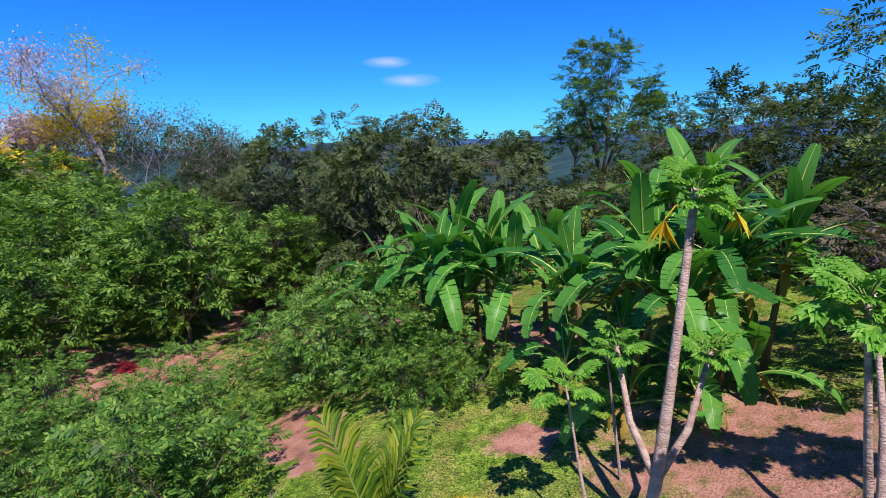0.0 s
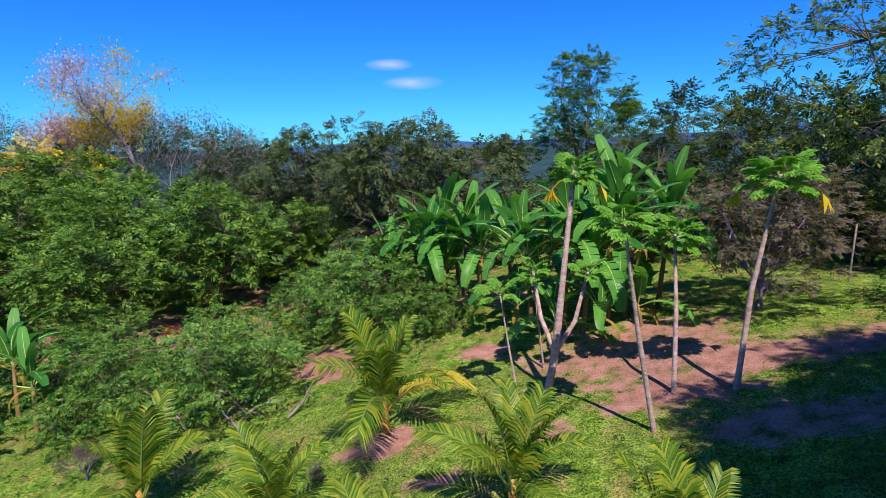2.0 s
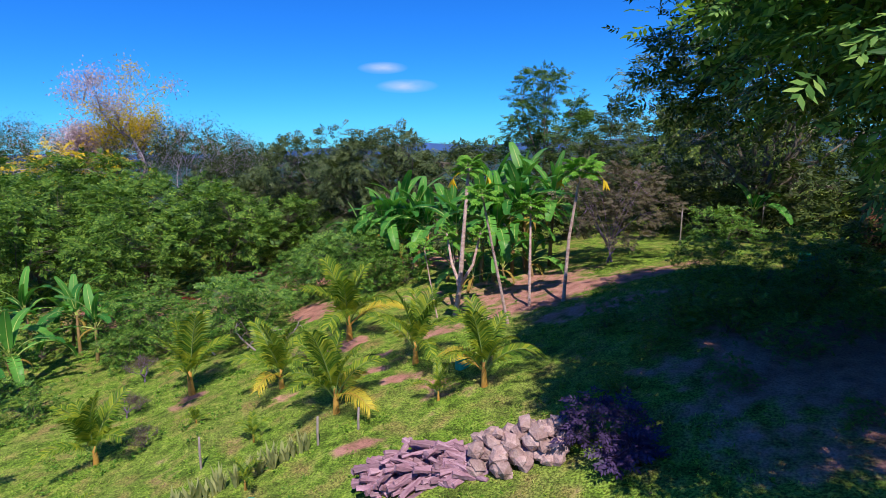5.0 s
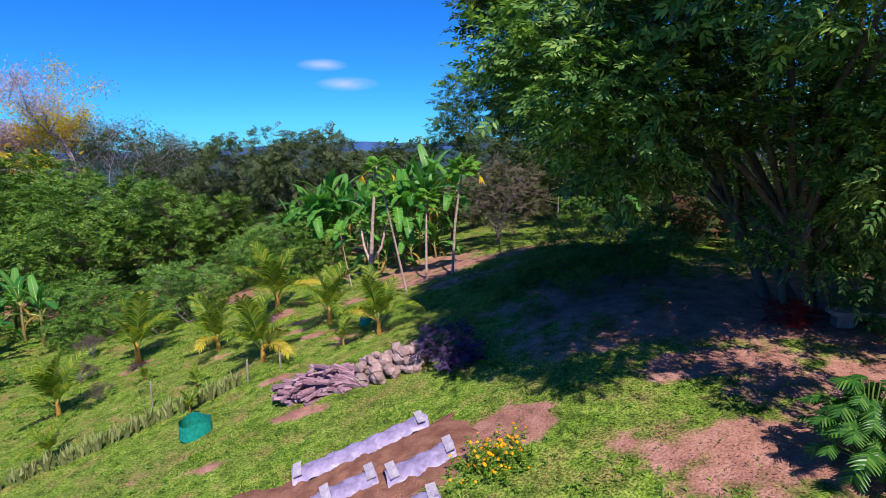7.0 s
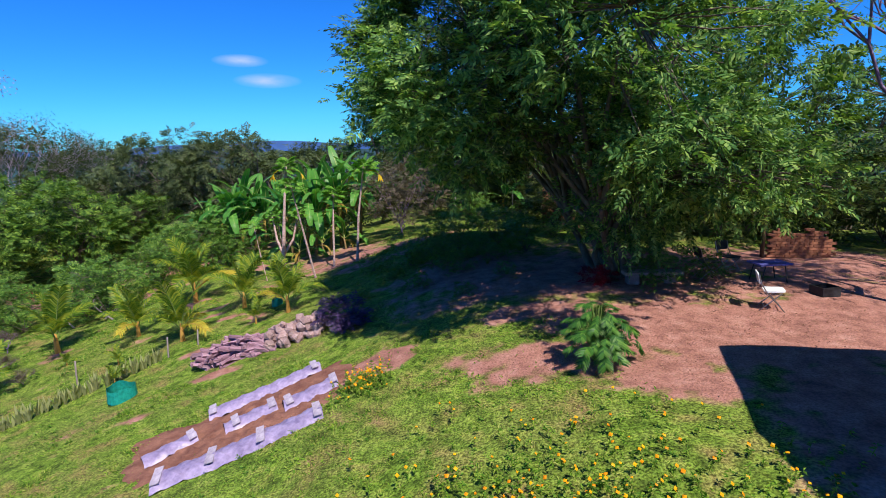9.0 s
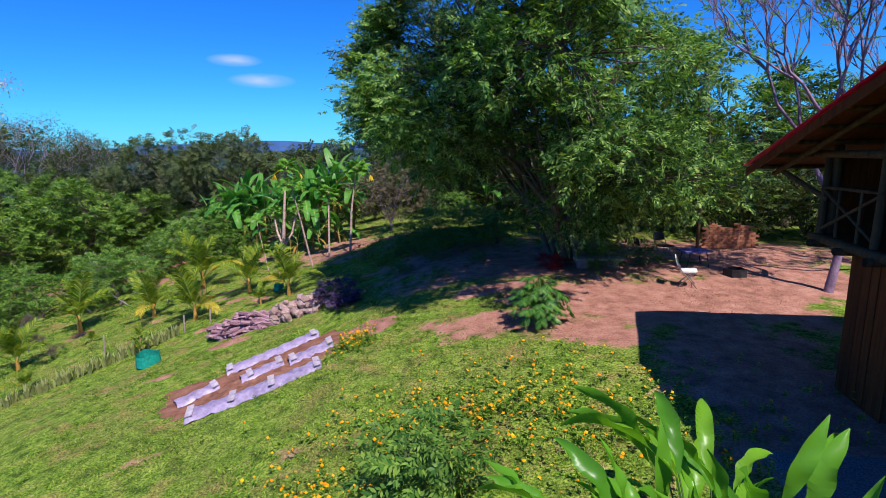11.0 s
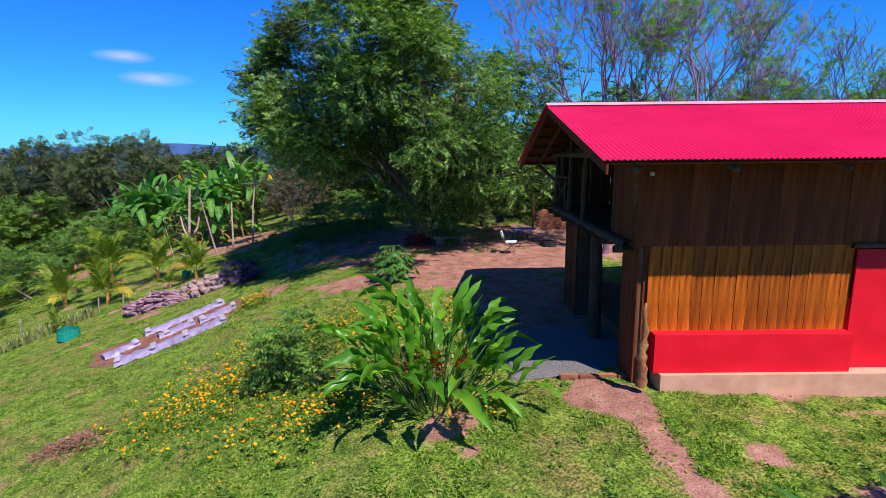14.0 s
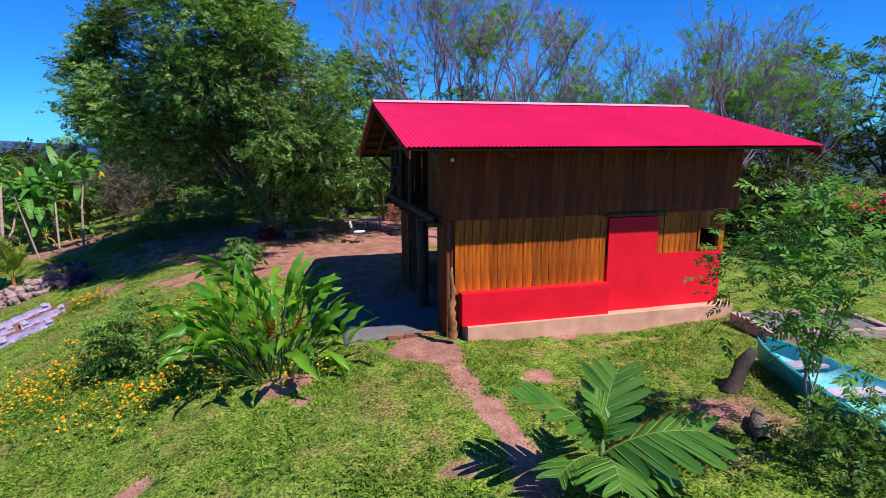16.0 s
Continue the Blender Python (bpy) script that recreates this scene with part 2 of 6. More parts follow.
    "sheet": surface("lilac_plastic_sheet", (0.24, 0.185, 0.32), (0.44, 0.35, 0.53), 5, 0.35, 16, 0.5, 0.02, vary=0.1),
    "dark_stem": surface("dark_green_stem", (0.05, 0.11, 0.025), (0.12, 0.20, 0.05), 3, 0.5, 20, 0.2, 0.01),
    "card": surface("pale_board", (0.36, 0.30, 0.38), (0.54, 0.46, 0.53), 6, 0.7, 30, 0.2, 0.004, vary=0.15),
    "soil": surface("red_soil", (0.17, 0.065, 0.045), (0.33, 0.15, 0.10), 4, 0.95, 30, 0.9, 0.03, vary=0.3),
    "teal": surface("teal_paint", (0.01, 0.30, 0.32), (0.04, 0.46, 0.46), 4, 0.4, 26, 0.15, 0.005, vary=0.1),
    "net": surface("green_net", (0.005, 0.22, 0.17), (0.015, 0.36, 0.29), 12, 0.6, 60, 0.4, 0.01, vary=0.1),
    # wooded hills; the blue is painted aerial haze
    "hills": surface("hazy_far_hills", (0.030, 0.075, 0.20), (0.045, 0.10, 0.25), 0.004, 1.0, 0.02, 0.0, 1.0, vary=0),
}

# ---- building blocks ----


class Geo:
    """Collects vertices and faces, then becomes one mesh."""

    def __init__(self):
        self.v, self.f, self.n = [], [], 0

    def add(self, verts, faces):
        self.v.append(np.asarray(verts, float).reshape(-1, 3))
        faces = np.asarray(faces, int)
        self.f.append(faces + self.n)
        self.n += len(self.v[-1])

    def mesh(self, name, material, smooth=False):
        me = bpy.data.meshes.new(name)
        v = np.concatenate(self.v)
        idx = np.concatenate([f.ravel() for f in self.f])
        tot = np.concatenate([np.full(len(f), f.shape[1]) for f in self.f])
        me.vertices.add(len(v)), me.loops.add(len(idx)), me.polygons.add(len(tot))
        me.vertices.foreach_set("co", v.astype(np.float32).ravel())
        me.loops.foreach_set("vertex_index", idx.astype(np.int32))
        me.polygons.foreach_set("loop_start", (np.cumsum(tot) - tot).astype(np.int32))
        me.polygons.foreach_set("loop_total", tot.astype(np.int32))
        me.materials.append(material)
        me.polygons.foreach_set("use_smooth", np.full(len(tot), smooth))
        me.update(calc_edges=True)
        me.validate()
        return me


def thing(name, label, category, at=(0, 0, 0), turn=0.0, size=1.0, group="", kind=""):
    ob = new(name)
    ob.empty_display_size = 0.1
    ob.matrix_basis = pose(*at, 0, 0, turn) @ Matrix.Scale(size, 4)
    return tagged(ob, label, category, group, kind)


def part(name, shape, material, parent, label="", smooth=False, m=None):
    """One mesh object under a thing or a part. shape: a Geo, a bmesh or a finished mesh."""
    if isinstance(shape, Geo):
        me = shape.mesh(name, material, smooth)
    elif isinstance(shape, bmesh.types.BMesh):
        me = bpy.data.meshes.new(name)
        shape.to_mesh(me)
        shape.free()
        me.materials.append(material)
        if smooth:
            me.polygons.foreach_set("use_smooth", np.ones(len(me.polygons), bool))
    else:
        me = shape
    ob = new(name, me)
    ob.parent = parent
    if m is not None:
        ob.matrix_basis = m
    return tagged(ob, label)


def solo(name, shape, material, label, category, group="", kind="", smooth=False, m=None):
    return tagged(part(name, shape, material, None, label, smooth, m), label, category, group, kind)


def tube(g, pts, radii, sides=7, cap=True):
    pts = [np.asarray(p, float) for p in pts]
    rings = []
    for i, p in enumerate(pts):
        d = pts[min(i + 1, len(pts) - 1)] - pts[max(i - 1, 0)]
        d /= np.linalg.norm(d) + 1e-9
        a = np.cross(d, (0.31, 0.95, 0.05) if abs(d[1]) < 0.9 else (1, 0, 0))
        a /= np.linalg.norm(a)
        b = np.cross(d, a)
        th = np.arange(sides) * 2 * np.pi / sides
        rings.append(p + radii[i] * (np.cos(th)[:, None] * a + np.sin(th)[:, None] * b))
    n, f = len(pts), []
    for i in range(n - 1):
        for j in range(sides):
            k = (j + 1) % sides
            f.append((i * sides + j, i * sides + k, (i + 1) * sides + k, (i + 1) * sides + j))
    v = np.concatenate(rings)
    if cap:
        v = np.concatenate([v, [pts[-1] + (pts[-1] - pts[-2]) / (np.linalg.norm(pts[-1] - pts[-2]) + 1e-9) * radii[-1] * 0.4]])
        tip = np.array([((n - 1) * sides + j, (n - 1) * sides + (j + 1) % sides, n * sides) for j in range(sides)])
        base = g.n
        g.add(v, f)
        g.f.append(tip + base)
    else:
        g.add(v, f)


def block(g, x0, x1, y0, y1, z0, z1, bev=0.0):
    """A box; with bev, its long upright edges are chamfered."""
    if not bev:
        v = [(x, y, z) for z in (z0, z1) for x, y in ((x0, y0), (x1, y0), (x1, y1), (x0, y1))]
        g.add(v, [(3, 2, 1, 0), (4, 5, 6, 7), (0, 1, 5, 4), (1, 2, 6, 5), (2, 3, 7, 6), (3, 0, 4, 7)])
        return
    ring = [(x0 + bev, y0), (x1 - bev, y0), (x1, y0 + bev), (x1, y1 - bev), (x1 - bev, y1), (x0 + bev, y1), (x0, y1 - bev), (x0, y0 + bev)]
    base = g.n
    g.add([(x, y, z) for z in (z0, z1) for x, y in ring], [(i, (i + 1) % 8, 8 + (i + 1) % 8, 8 + i) for i in range(8)])
    g.f.append(np.array([list(range(7, -1, -1)), list(range(8, 16))]) + base)


def unit(v):
    return v / (np.linalg.norm(v, axis=-1, keepdims=True) + 1e-9)


def leaves(g, pos, way, length, width, rng, fold=0.25, droop=0.25):
    """Many small pointed leaves, each two triangles folded along the midrib."""
    n = len(pos)
    way = unit(way)
    side = unit(np.cross(way, rng.normal(size=(n, 3)) * 0.5 + (0, 0, 1)))
    up = np.cross(side, way)
    length = np.broadcast_to(length, n)[:, None]
    width = np.broadcast_to(width, n)[:, None]
    mid = pos + way * length * 0.45 + up * width * fold
    tip = pos + way * length - np.array((0, 0, 1)) * length * droop
    v = np.stack([pos, mid + side * width * 0.5, tip, mid - side * width * 0.5], 1).reshape(-1, 3)
    i = np.arange(n)[:, None] * 4
    g.add(v, np.concatenate([i + (0, 1, 2), i + (0, 2, 3)]))


def H(x, y):
    """Height of the ground: a terrace to the east, falling away to the west."""
    x, y = np.asarray(x, float), np.asarray(y, float)
    u = x + 0.285 * y
    z = 0.002 - 0.525 * np.tanh(y / 25) - 0.793 * np.logaddexp(0, (7.49 - u) / 2.352) + 0.235 * np.logaddexp(0, (-1.682 - u) / 2.352)
    z += -0.381 * np.exp(-(((u - 3.719) / 3.787) ** 2)) + 0.5 * np.exp(-(((y - 5.3) / 6.66) ** 2)) + 1.3 * np.exp(-((x + 5) ** 2 + (y - 14) ** 2) / 36)
    z = -5.3 + 0.8 * np.logaddexp(0, (z + 5.3) / 0.8)
    flat = np.clip(1.5 - np.hypot((x - 19.6) / 4.6, (y + 11.4) / 4.6), 0, 1)
    return z * (1 - flat) + flat * np.minimum(z, 0.1)


def on_ground(x, y, sink=0.0):
    return (x, y, float(H(x, y)) - sink)


def wobble(x, y, s, seed=0.0):
    """Cheap smooth waviness between -1 and 1."""
    return (np.sin(x * s + 1.3 * np.sin(y * s * 0.7 + seed)) + np.sin(y * s * 1.1 + 2.1 + 1.7 * np.sin(x * s * 0.6 + seed * 2))) / 2

# ---- ground ----
# bare soil: centre x, y, half length, half width, turn in degrees, strength
BARE = [
    (15.2, -3.8, 4.0, 2.3, -8, 1.0), (11.4, -5.2, 2.2, 1.0, 5, 0.8), (13.2, -6.0, 1.4, 0.9, -20, 0.85), (7.7, -4.6, 0.9, 0.5, 30, 0.9), (18.5, -1.5, 3.5, 2.5, 0, 0.9), (15.7, -8.5, 1.6, 4.2, 0, 1.0), (7.5, -4.0, 0.9, 0.45, 20, 1.1),
    (5.3, -5.75, 2.2, 0.95, 33, 1.1), (1.6, 8.6, 3.2, 2.6, 20, 0.62), (4.6, 5.2, 2.2, 0.8, 10, 0.6), (0.2, 5.0, 1.0, 0.6, 0, 0.6),
    (16.1, -13.85, 0.7, 0.6, 0, 1.2), (13.75, -14.3, 0.5, 0.45, 10, 1.0), (6.0, -11.6, 0.5, 0.35, 20, 0.9), (11.3, -11.8, 0.6, 0.4, 0, 0.6),
    (-8.0, 9.0, 2.2, 0.9, -30, 1.0), (-22.0, 12.0, 7.0, 4.0, 20, 1.0), (-4.4, 13.2, 2.6, 1.2, 0, 1.0), (-16.0, 21.0, 9.0, 4.0, 0, 0.9),
    (17.6, -15.3, 0.35, 0.3, 0, 0.7), (17.8, -16.25, 0.25, 0.2, 0, 0.7), (19.5, -17.4, 0.9, 0.7, 20, 0.6), (13.0, 0.5, 4.5, 3.0, 0, 0.75), (18.5, 1.6, 5.0, 2.4, -10, 0.7), (9.0, 1.2, 3.0, 2.4, 20, 0.75), (8.4, -1.4, 1.8, 0.9, 0, 0.55), (12.0, 4.0, 4.0, 1.5, 20, 0.4),
    (-1.5, 3.4, 0.7, 0.4, 30, 0.6), (-3.4, 4.4, 1.0, 0.5, 30, 0.6), (-6.8, 1.2, 0.8, 0.4, 20, 0.5), (-3.0, 1.3, 0.6, 0.4, 20, 0.5), (2.0, 1.2, 0.7, 0.4, 30, 0.5), (18.8, -14.35, 2.8, 0.14, 3, 0.45),
    (15.7, -17.4, 0.28, 0.2, 0, 0.75), (11.9, -16.0, 0.35, 0.22, 20, 0.75), (13.9, -15.05, 0.25, 0.2, 0, 0.7), (18.9, -13.85, 0.5, 0.16, 0, 0.75), (9.8, -11.6, 0.3, 0.2, 30, 0.65), (18.4, -16.2, 0.35, 0.25, 0, 0.7),
    (-3.1, 4.6, 0.9, 0.6, 30, 0.8), (2.5, 6.5, 1.6, 1.0, 20, 0.72), (3.9, 7.6, 1.8, 0.9, 25, 0.75), (5.6, 8.1, 1.5, 0.7, 30, 0.7), (-2.3, 8.7, 0.9, 0.6, 0, 0.75), (0.2, 1.95, 0.6, 0.35, 20, 0.75), (1.4, 1.6, 0.45, 0.3, 0, 0.8),
    (-7.0, 1.75, 0.5, 0.35, 20, 0.75), (-0.9, 2.5, 0.5, 0.3, 30, 0.65), (1.8, -4.6, 0.4, 0.2, 30, 0.65), (0.9, -0.95, 0.6, 0.35, 20, 0.7), (10.5, -0.6, 2.0, 1.2, 10, 0.7), (11.2, -2.5, 1.6, 0.9, 10, 0.72),
    (6.0, 9.0, 2.5, 0.7, 20, 0.5), (8.0, -9.5, 0.5, 0.3, 0, 0.5), (4.5, -8.9, 0.9, 0.3, 25, 0.5), (13.9, -17.5, 0.5, 0.3, 0, 0.4), (17.3, -18.9, 0.3, 0.25, 0, 0.6), (2.6, -2.9, 0.8, 0.3, 20, 0.8),
]


def bare(x, y):
    """How bare the soil is, 0 to 1."""
    x, y = np.asarray(x, float), np.asarray(y, float)
    s = 0.10 + 0.12 * wobble(x, y, 1.1, 5.0) + 0.10 * wobble(x, y, 3.7, 1.0)
    for cx, cy, a, b, deg, k in BARE:
        c, n = math.cos(radians(deg)), math.sin(radians(deg))
        dx, dy = x - cx, y - cy
        d = np.hypot((dx * c + dy * n) / a, (dy * c - dx * n) / b) + 0.20 * wobble(x, y, 3.1, cx) + 0.16 * wobble(x, y, 7.3, cx * 2) + 0.10 * wobble(x, y, 15.0, cx)
        s = np.maximum(s, k * np.clip(1.6 - 1.25 * d, 0, 1))
    # trodden path from the corner of the house
    px = 16.42 + 0.05 * np.sin((y + 14) * 1.7)
    d = np.abs(x - px) / 0.105 + 0.25 * wobble(x, y, 5.0)
    s = np.maximum(s, np.where((y < -14.2) & (y > -19.2), np.clip(2.1 - d, 0, 1.3), 0))
    return s


def axis(lo, hi, step, far):
    near = np.arange(lo, hi + step / 2, step)
    out = np.cumsum(step * 1.32 ** np.arange(1, 30))
    out = out[out < far]
    return np.concatenate([(lo - out)[::-1], near, hi + out])


gx, gy = axis(-28, 28, 0.25, 2600), axis(-25, 25, 0.25, 2600)
X, Y = np.meshgrid(gx, gy)
near = np.exp(-((X / 60) ** 2 + (Y / 60) ** 2))
Z = H(X, Y) + near * (0.05 * wobble(X, Y, 0.9) + 0.025 * wobble(X, Y, 2.7, 1.0) + 0.012 * wobble(X, Y, 7.0, 2.0))
g = Geo()
nx, ny = len(gx), len(gy)
i = (np.arange(ny - 1)[:, None] * nx + np.arange(nx - 1)).ravel()[:, None]
g.add(np.stack([X, Y, Z], -1), i + (0, 1, nx + 1, nx))
m, n, l, b = mat("grass_and_soil", 0.95)
att = n.new("ShaderNodeAttribute")
att.attribute_name = "bare"
big, mid, fine = noise_of(n, l, 0.5, 5), noise_of(n, l, 3.0, 8), noise_of(n, l, 26.0, 5)
green = ramp_of(n, l, mid, (0.30, (0.074, 0.116, 0.017)), (0.47, (0.158, 0.246, 0.031)), (0.68, (0.265, 0.340, 0.060)))
clump = noise_of(n, l, 8.5, 4)
green = mixed(n, l, "MULTIPLY", 0.75, green, ramp_of(n, l, clump, (0.36, (0.55, 0.60, 0.55)), (0.5, (0.95, 1.0, 0.9)), (0.66, (1.35, 1.25, 1.1))))
green = mixed(n, l, "MIX", ramp_of(n, l, big, (0.45, (0, 0, 0)), (0.75, (0.5, 0.5, 0.5))), green, (0.21, 0.19, 0.06))
earth = ramp_of(n, l, mid, (0.25, (0.215, 0.096, 0.076)), (0.5, (0.36, 0.166, 0.128)), (0.75, (0.47, 0.245, 0.195)))
edge = n.new("ShaderNodeMath")
edge.operation = "MULTIPLY_ADD"
l.new(mid, edge.inputs[0])
edge.inputs[1].default_value = 0.9
edge.inputs[2].default_value = -0.45
edge2 = n.new("ShaderNodeMath")
edge2.operation = "ADD"
l.new(edge.outputs[0], edge2.inputs[0])
l.new(att.outputs["Fac"], edge2.inputs[1])
cover = ramp_of(n, l, edge2.outputs[0], (0.32, (0, 0, 0)), (0.62, (1, 1, 1)))
worn = noise_of(n, l, 1.5, 6)
green = mixed(n, l, "MIX", ramp_of(n, l, worn, (0.50, (0, 0, 0)), (0.70, (0.62, 0.62, 0.62))), green, (0.30, 0.165, 0.085))
green = mixed(n, l, "MULTIPLY", 0.7, green, ramp_of(n, l, fine, (0.36, (0.25, 0.25, 0.25)), (0.6, (1.15, 1.15, 1.15))))
c = mixed(n, l, "MIX", cover, green, earth)
# beyond the plot the land is wooded, its green painted bluish for haze
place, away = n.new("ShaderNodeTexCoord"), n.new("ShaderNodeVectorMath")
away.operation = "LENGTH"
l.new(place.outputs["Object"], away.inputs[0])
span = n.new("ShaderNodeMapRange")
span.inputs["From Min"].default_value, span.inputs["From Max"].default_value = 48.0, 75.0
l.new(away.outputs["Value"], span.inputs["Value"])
hazy_woods = ramp_of(n, l, noise_of(n, l, 0.09, 6), (0.35, (0.018, 0.042, 0.046)), (0.65, (0.038, 0.078, 0.078)))
c = mixed(n, l, "MIX", span.outputs["Result"], c, hazy_woods)
c = mixed(n, l, "MULTIPLY", 0.4, c, ramp_of(n, l, fine, (0.36, (0.25, 0.25, 0.25)), (0.6, (1.15, 1.15, 1.15))))
l.new(c, b.inputs["Base Color"])
b.inputs["Specular IOR Level"].default_value = 0.1
bump(n, l, b, fine, 0.8, 0.04)
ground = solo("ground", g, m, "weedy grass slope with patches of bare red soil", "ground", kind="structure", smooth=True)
ground.data.attributes.new("bare", "FLOAT", "POINT").data.foreach_set("value", bare(X, Y).astype(np.float32).ravel())

# far hills along the horizon; blue distance haze is put into their colour
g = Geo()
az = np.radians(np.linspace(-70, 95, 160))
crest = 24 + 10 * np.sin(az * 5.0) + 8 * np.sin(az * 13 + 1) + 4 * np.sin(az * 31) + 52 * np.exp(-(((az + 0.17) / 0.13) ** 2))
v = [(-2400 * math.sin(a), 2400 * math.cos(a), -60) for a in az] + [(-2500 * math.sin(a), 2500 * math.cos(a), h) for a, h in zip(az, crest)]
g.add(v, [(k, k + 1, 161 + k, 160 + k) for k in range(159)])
solo("hills", g, M["hills"], "wooded hills far off on the horizon, coloured haze blue", "hills", kind="structure", smooth=True)

# ---- trees ----
BARE_TREES = [(19.4, -2.6, 200, 1.0), (22.4, -1.8, 40, 1.08), (27.6, -7.6, 110, 0.95), (25.0, -0.5, 250, 1.0), (29.0, -0.5, 110, 1.0), (32.5, -4.0, 300, 1.05), (26.0, 5.5, 60, 1.0), (30.5, 6.5, 130, 1.0), (35.0, 1.0, 200, 1.05), (38.0, -7.0, 20, 1.1), (31.0, -6.5, 80, 0.9), (29.5, -3.5, 250, 0.95)]


def sprays(g, pos, way, pairs, length, leaf_len, leaf_w, rng):
    """Twig ends with paired leaves that lie in one tilted plane each."""
    n = len(pos)
    nrm = unit(rng.normal(size=(n, 3)) * 0.42 + way * 0.25 + np.array((0.1, -0.12, 0.85)))
    side = unit(np.cross(way, nrm))
    nrm = np.cross(side, way)
    scale = rng.uniform(0.7, 1.25, n)[:, None]
    for j in range(pairs):
        t = (j + 0.5) / pairs
        p = pos + way * (length * t) * scale - np.array((0, 0, 0.13 * length * t * t))
        for s in (1, -1):
            d = unit(way * (0.35 + 0.6 * t) + side * s * (1.0 - 0.45 * t) - np.array((0, 0, 0.1)) + rng.normal(size=(n, 3)) * 0.16)
            ln = leaf_len * scale * rng.uniform(0.8, 1.2, (n, 1)) * (1 - 0.25 * abs(t - 0.5))
            w = np.cross(d, nrm) * ln * leaf_w * 0.5
            mid = p + d * ln * 0.45 - nrm * ln * 0.05
            v = np.stack([p, mid + w, p + d * ln - np.array((0, 0, 0.12)) * ln, mid - w], 1).reshape(-1, 3)
            i = np.arange(n)[:, None] * 4
            g.add(v, np.concatenate([i + (0, 1, 2), i + (0, 2, 3)]))


def tree_meshes(seed, height, spread, trunk_h, clumps, per, leaf_len, leaf_mat, bark="bark", trunk_r=None, lean=(0, 0), open_=0.0, limbs=9,
                leaf_w=0.42, clump_r=0.55, low=0.0, stems=1, bumpy=0.8, slim=0.0, lobes=12, hang=0.06, lobe_r=0.36, deep=0.62, flat=0.35):
    """Trunk with limbs, and a crown of leaf sprays on twigs, gathered in rounded lobes with dark gaps between. Returns (trunk mesh, crown mesh, None)."""
    rng = np.random.default_rng(seed)
    t, c = Geo(), Geo()
    trunk_r = trunk_r or height * 0.022
    top = np.array((lean[0] * 0.5, lean[1] * 0.5, trunk_h))
    mid_z = trunk_h + (height - trunk_h) * (0.48 - low * 0.2)
    centre = np.array((lean[0], lean[1], mid_z))
    half = np.array((spread, spread, (height - trunk_h) * 0.52 + low))
    for s in range(stems):
        off = np.array((math.cos(s * 2.4), math.sin(s * 2.4), 0)) * (0.0 if stems == 1 else trunk_r * 1.6)
        tube(t, [off * 1.3, off + top * 0.33 + rng.normal(size=3) * (0.06, 0.06, 0), off * 1.5 + top * 0.7 + rng.normal(size=3) * (0.1, 0.1, 0), off * 3 + top],
             [trunk_r * 1.35 / stems ** 0.5, trunk_r / stems ** 0.5, trunk_r * 0.85 / stems ** 0.5, trunk_r * 0.7 / stems ** 0.5], 9)
    ends = []
    for k in range(limbs):
        a = k * 2.4 + rng.uniform(-0.4, 0.4)
        e = centre + half * np.array((math.cos(a) * rng.uniform(0.35, 0.72), math.sin(a) * rng.uniform(0.35, 0.72), rng.uniform(-0.45, 0.62)))
        s = top * rng.uniform(0.55, 1.0)
        m1 = s + (e - s) * 0.45 + rng.normal(size=3) * spread * 0.06 + (0, 0, spread * 0.06)
        tube(t, [s, m1, e], [trunk_r * 0.5, trunk_r * 0.33, trunk_r * 0.12], 6)
        ends += [s + (m1 - s) * 0.8, m1, m1 + (e - m1) * 0.5, e]
    ends = np.array(ends)
    # lobes over the upper crown; sprays on the skin of each lobe, some deeper inside
    k_ = np.arange(lobes) + 0.5
    zz = 1 - (1 + deep) * k_ / lobes
    ring = np.sqrt(1 - zz * zz)
    ld = unit(np.stack([ring * np.cos(k_ * 2.39996 + seed), ring * np.sin(k_ * 2.39996 + seed), zz], 1) + rng.normal(size=(lobes, 3)) * 0.16)
    lr = lobe_r * rng.uniform(0.75, 1.3, lobes)
    lc = centre + ld * ((1 - lr * 0.75) * (1 + bumpy * rng.uniform(-0.12, 0.16, lobes)))[:, None] * half
    which = rng.choice(lobes, clumps * 2, p=lr ** 2 / (lr ** 2).sum())
    out = unit(rng.normal(size=(clumps * 2, 3)) + ld[which] * 0.9 + np.array((0, 0, 0.22)))
    pos = lc[which] + out * (lr[which] * rng.uniform(0.25, 1.0, clumps * 2) ** 0.4)[:, None] * half
    inner = rng.random(clumps * 2) < 0.14
    pos[inner] = centre + unit(rng.normal(size=(inner.sum(), 3))) * rng.uniform(0.2, 0.62, (inner.sum(), 1)) * half
    if slim:  # the east side draws in towards the top
        up_ = np.clip((pos[:, 2] - centre[2] + 1.2) / half[2], 0, 1)
        pos[:, 0] -= np.clip(pos[:, 0] - centre[0], 0, None) * slim * up_
    keep = (rng.random(len(pos)) > open_) & (pos[:, 2] > 0.3)
    pos, out = pos[keep][:clumps], out[keep][:clumps]
    for p in pos[:: 2 if clumps < 260 else 4]:
        near_ = ends[np.argmin(((ends - p) ** 2).sum(1))]
        tube(t, [near_, near_ + (p - near_) * 0.5 + rng.normal(size=3) * 0.1, p], [trunk_r * 0.14, trunk_r * 0.09, trunk_r * 0.04], 4, cap=False)
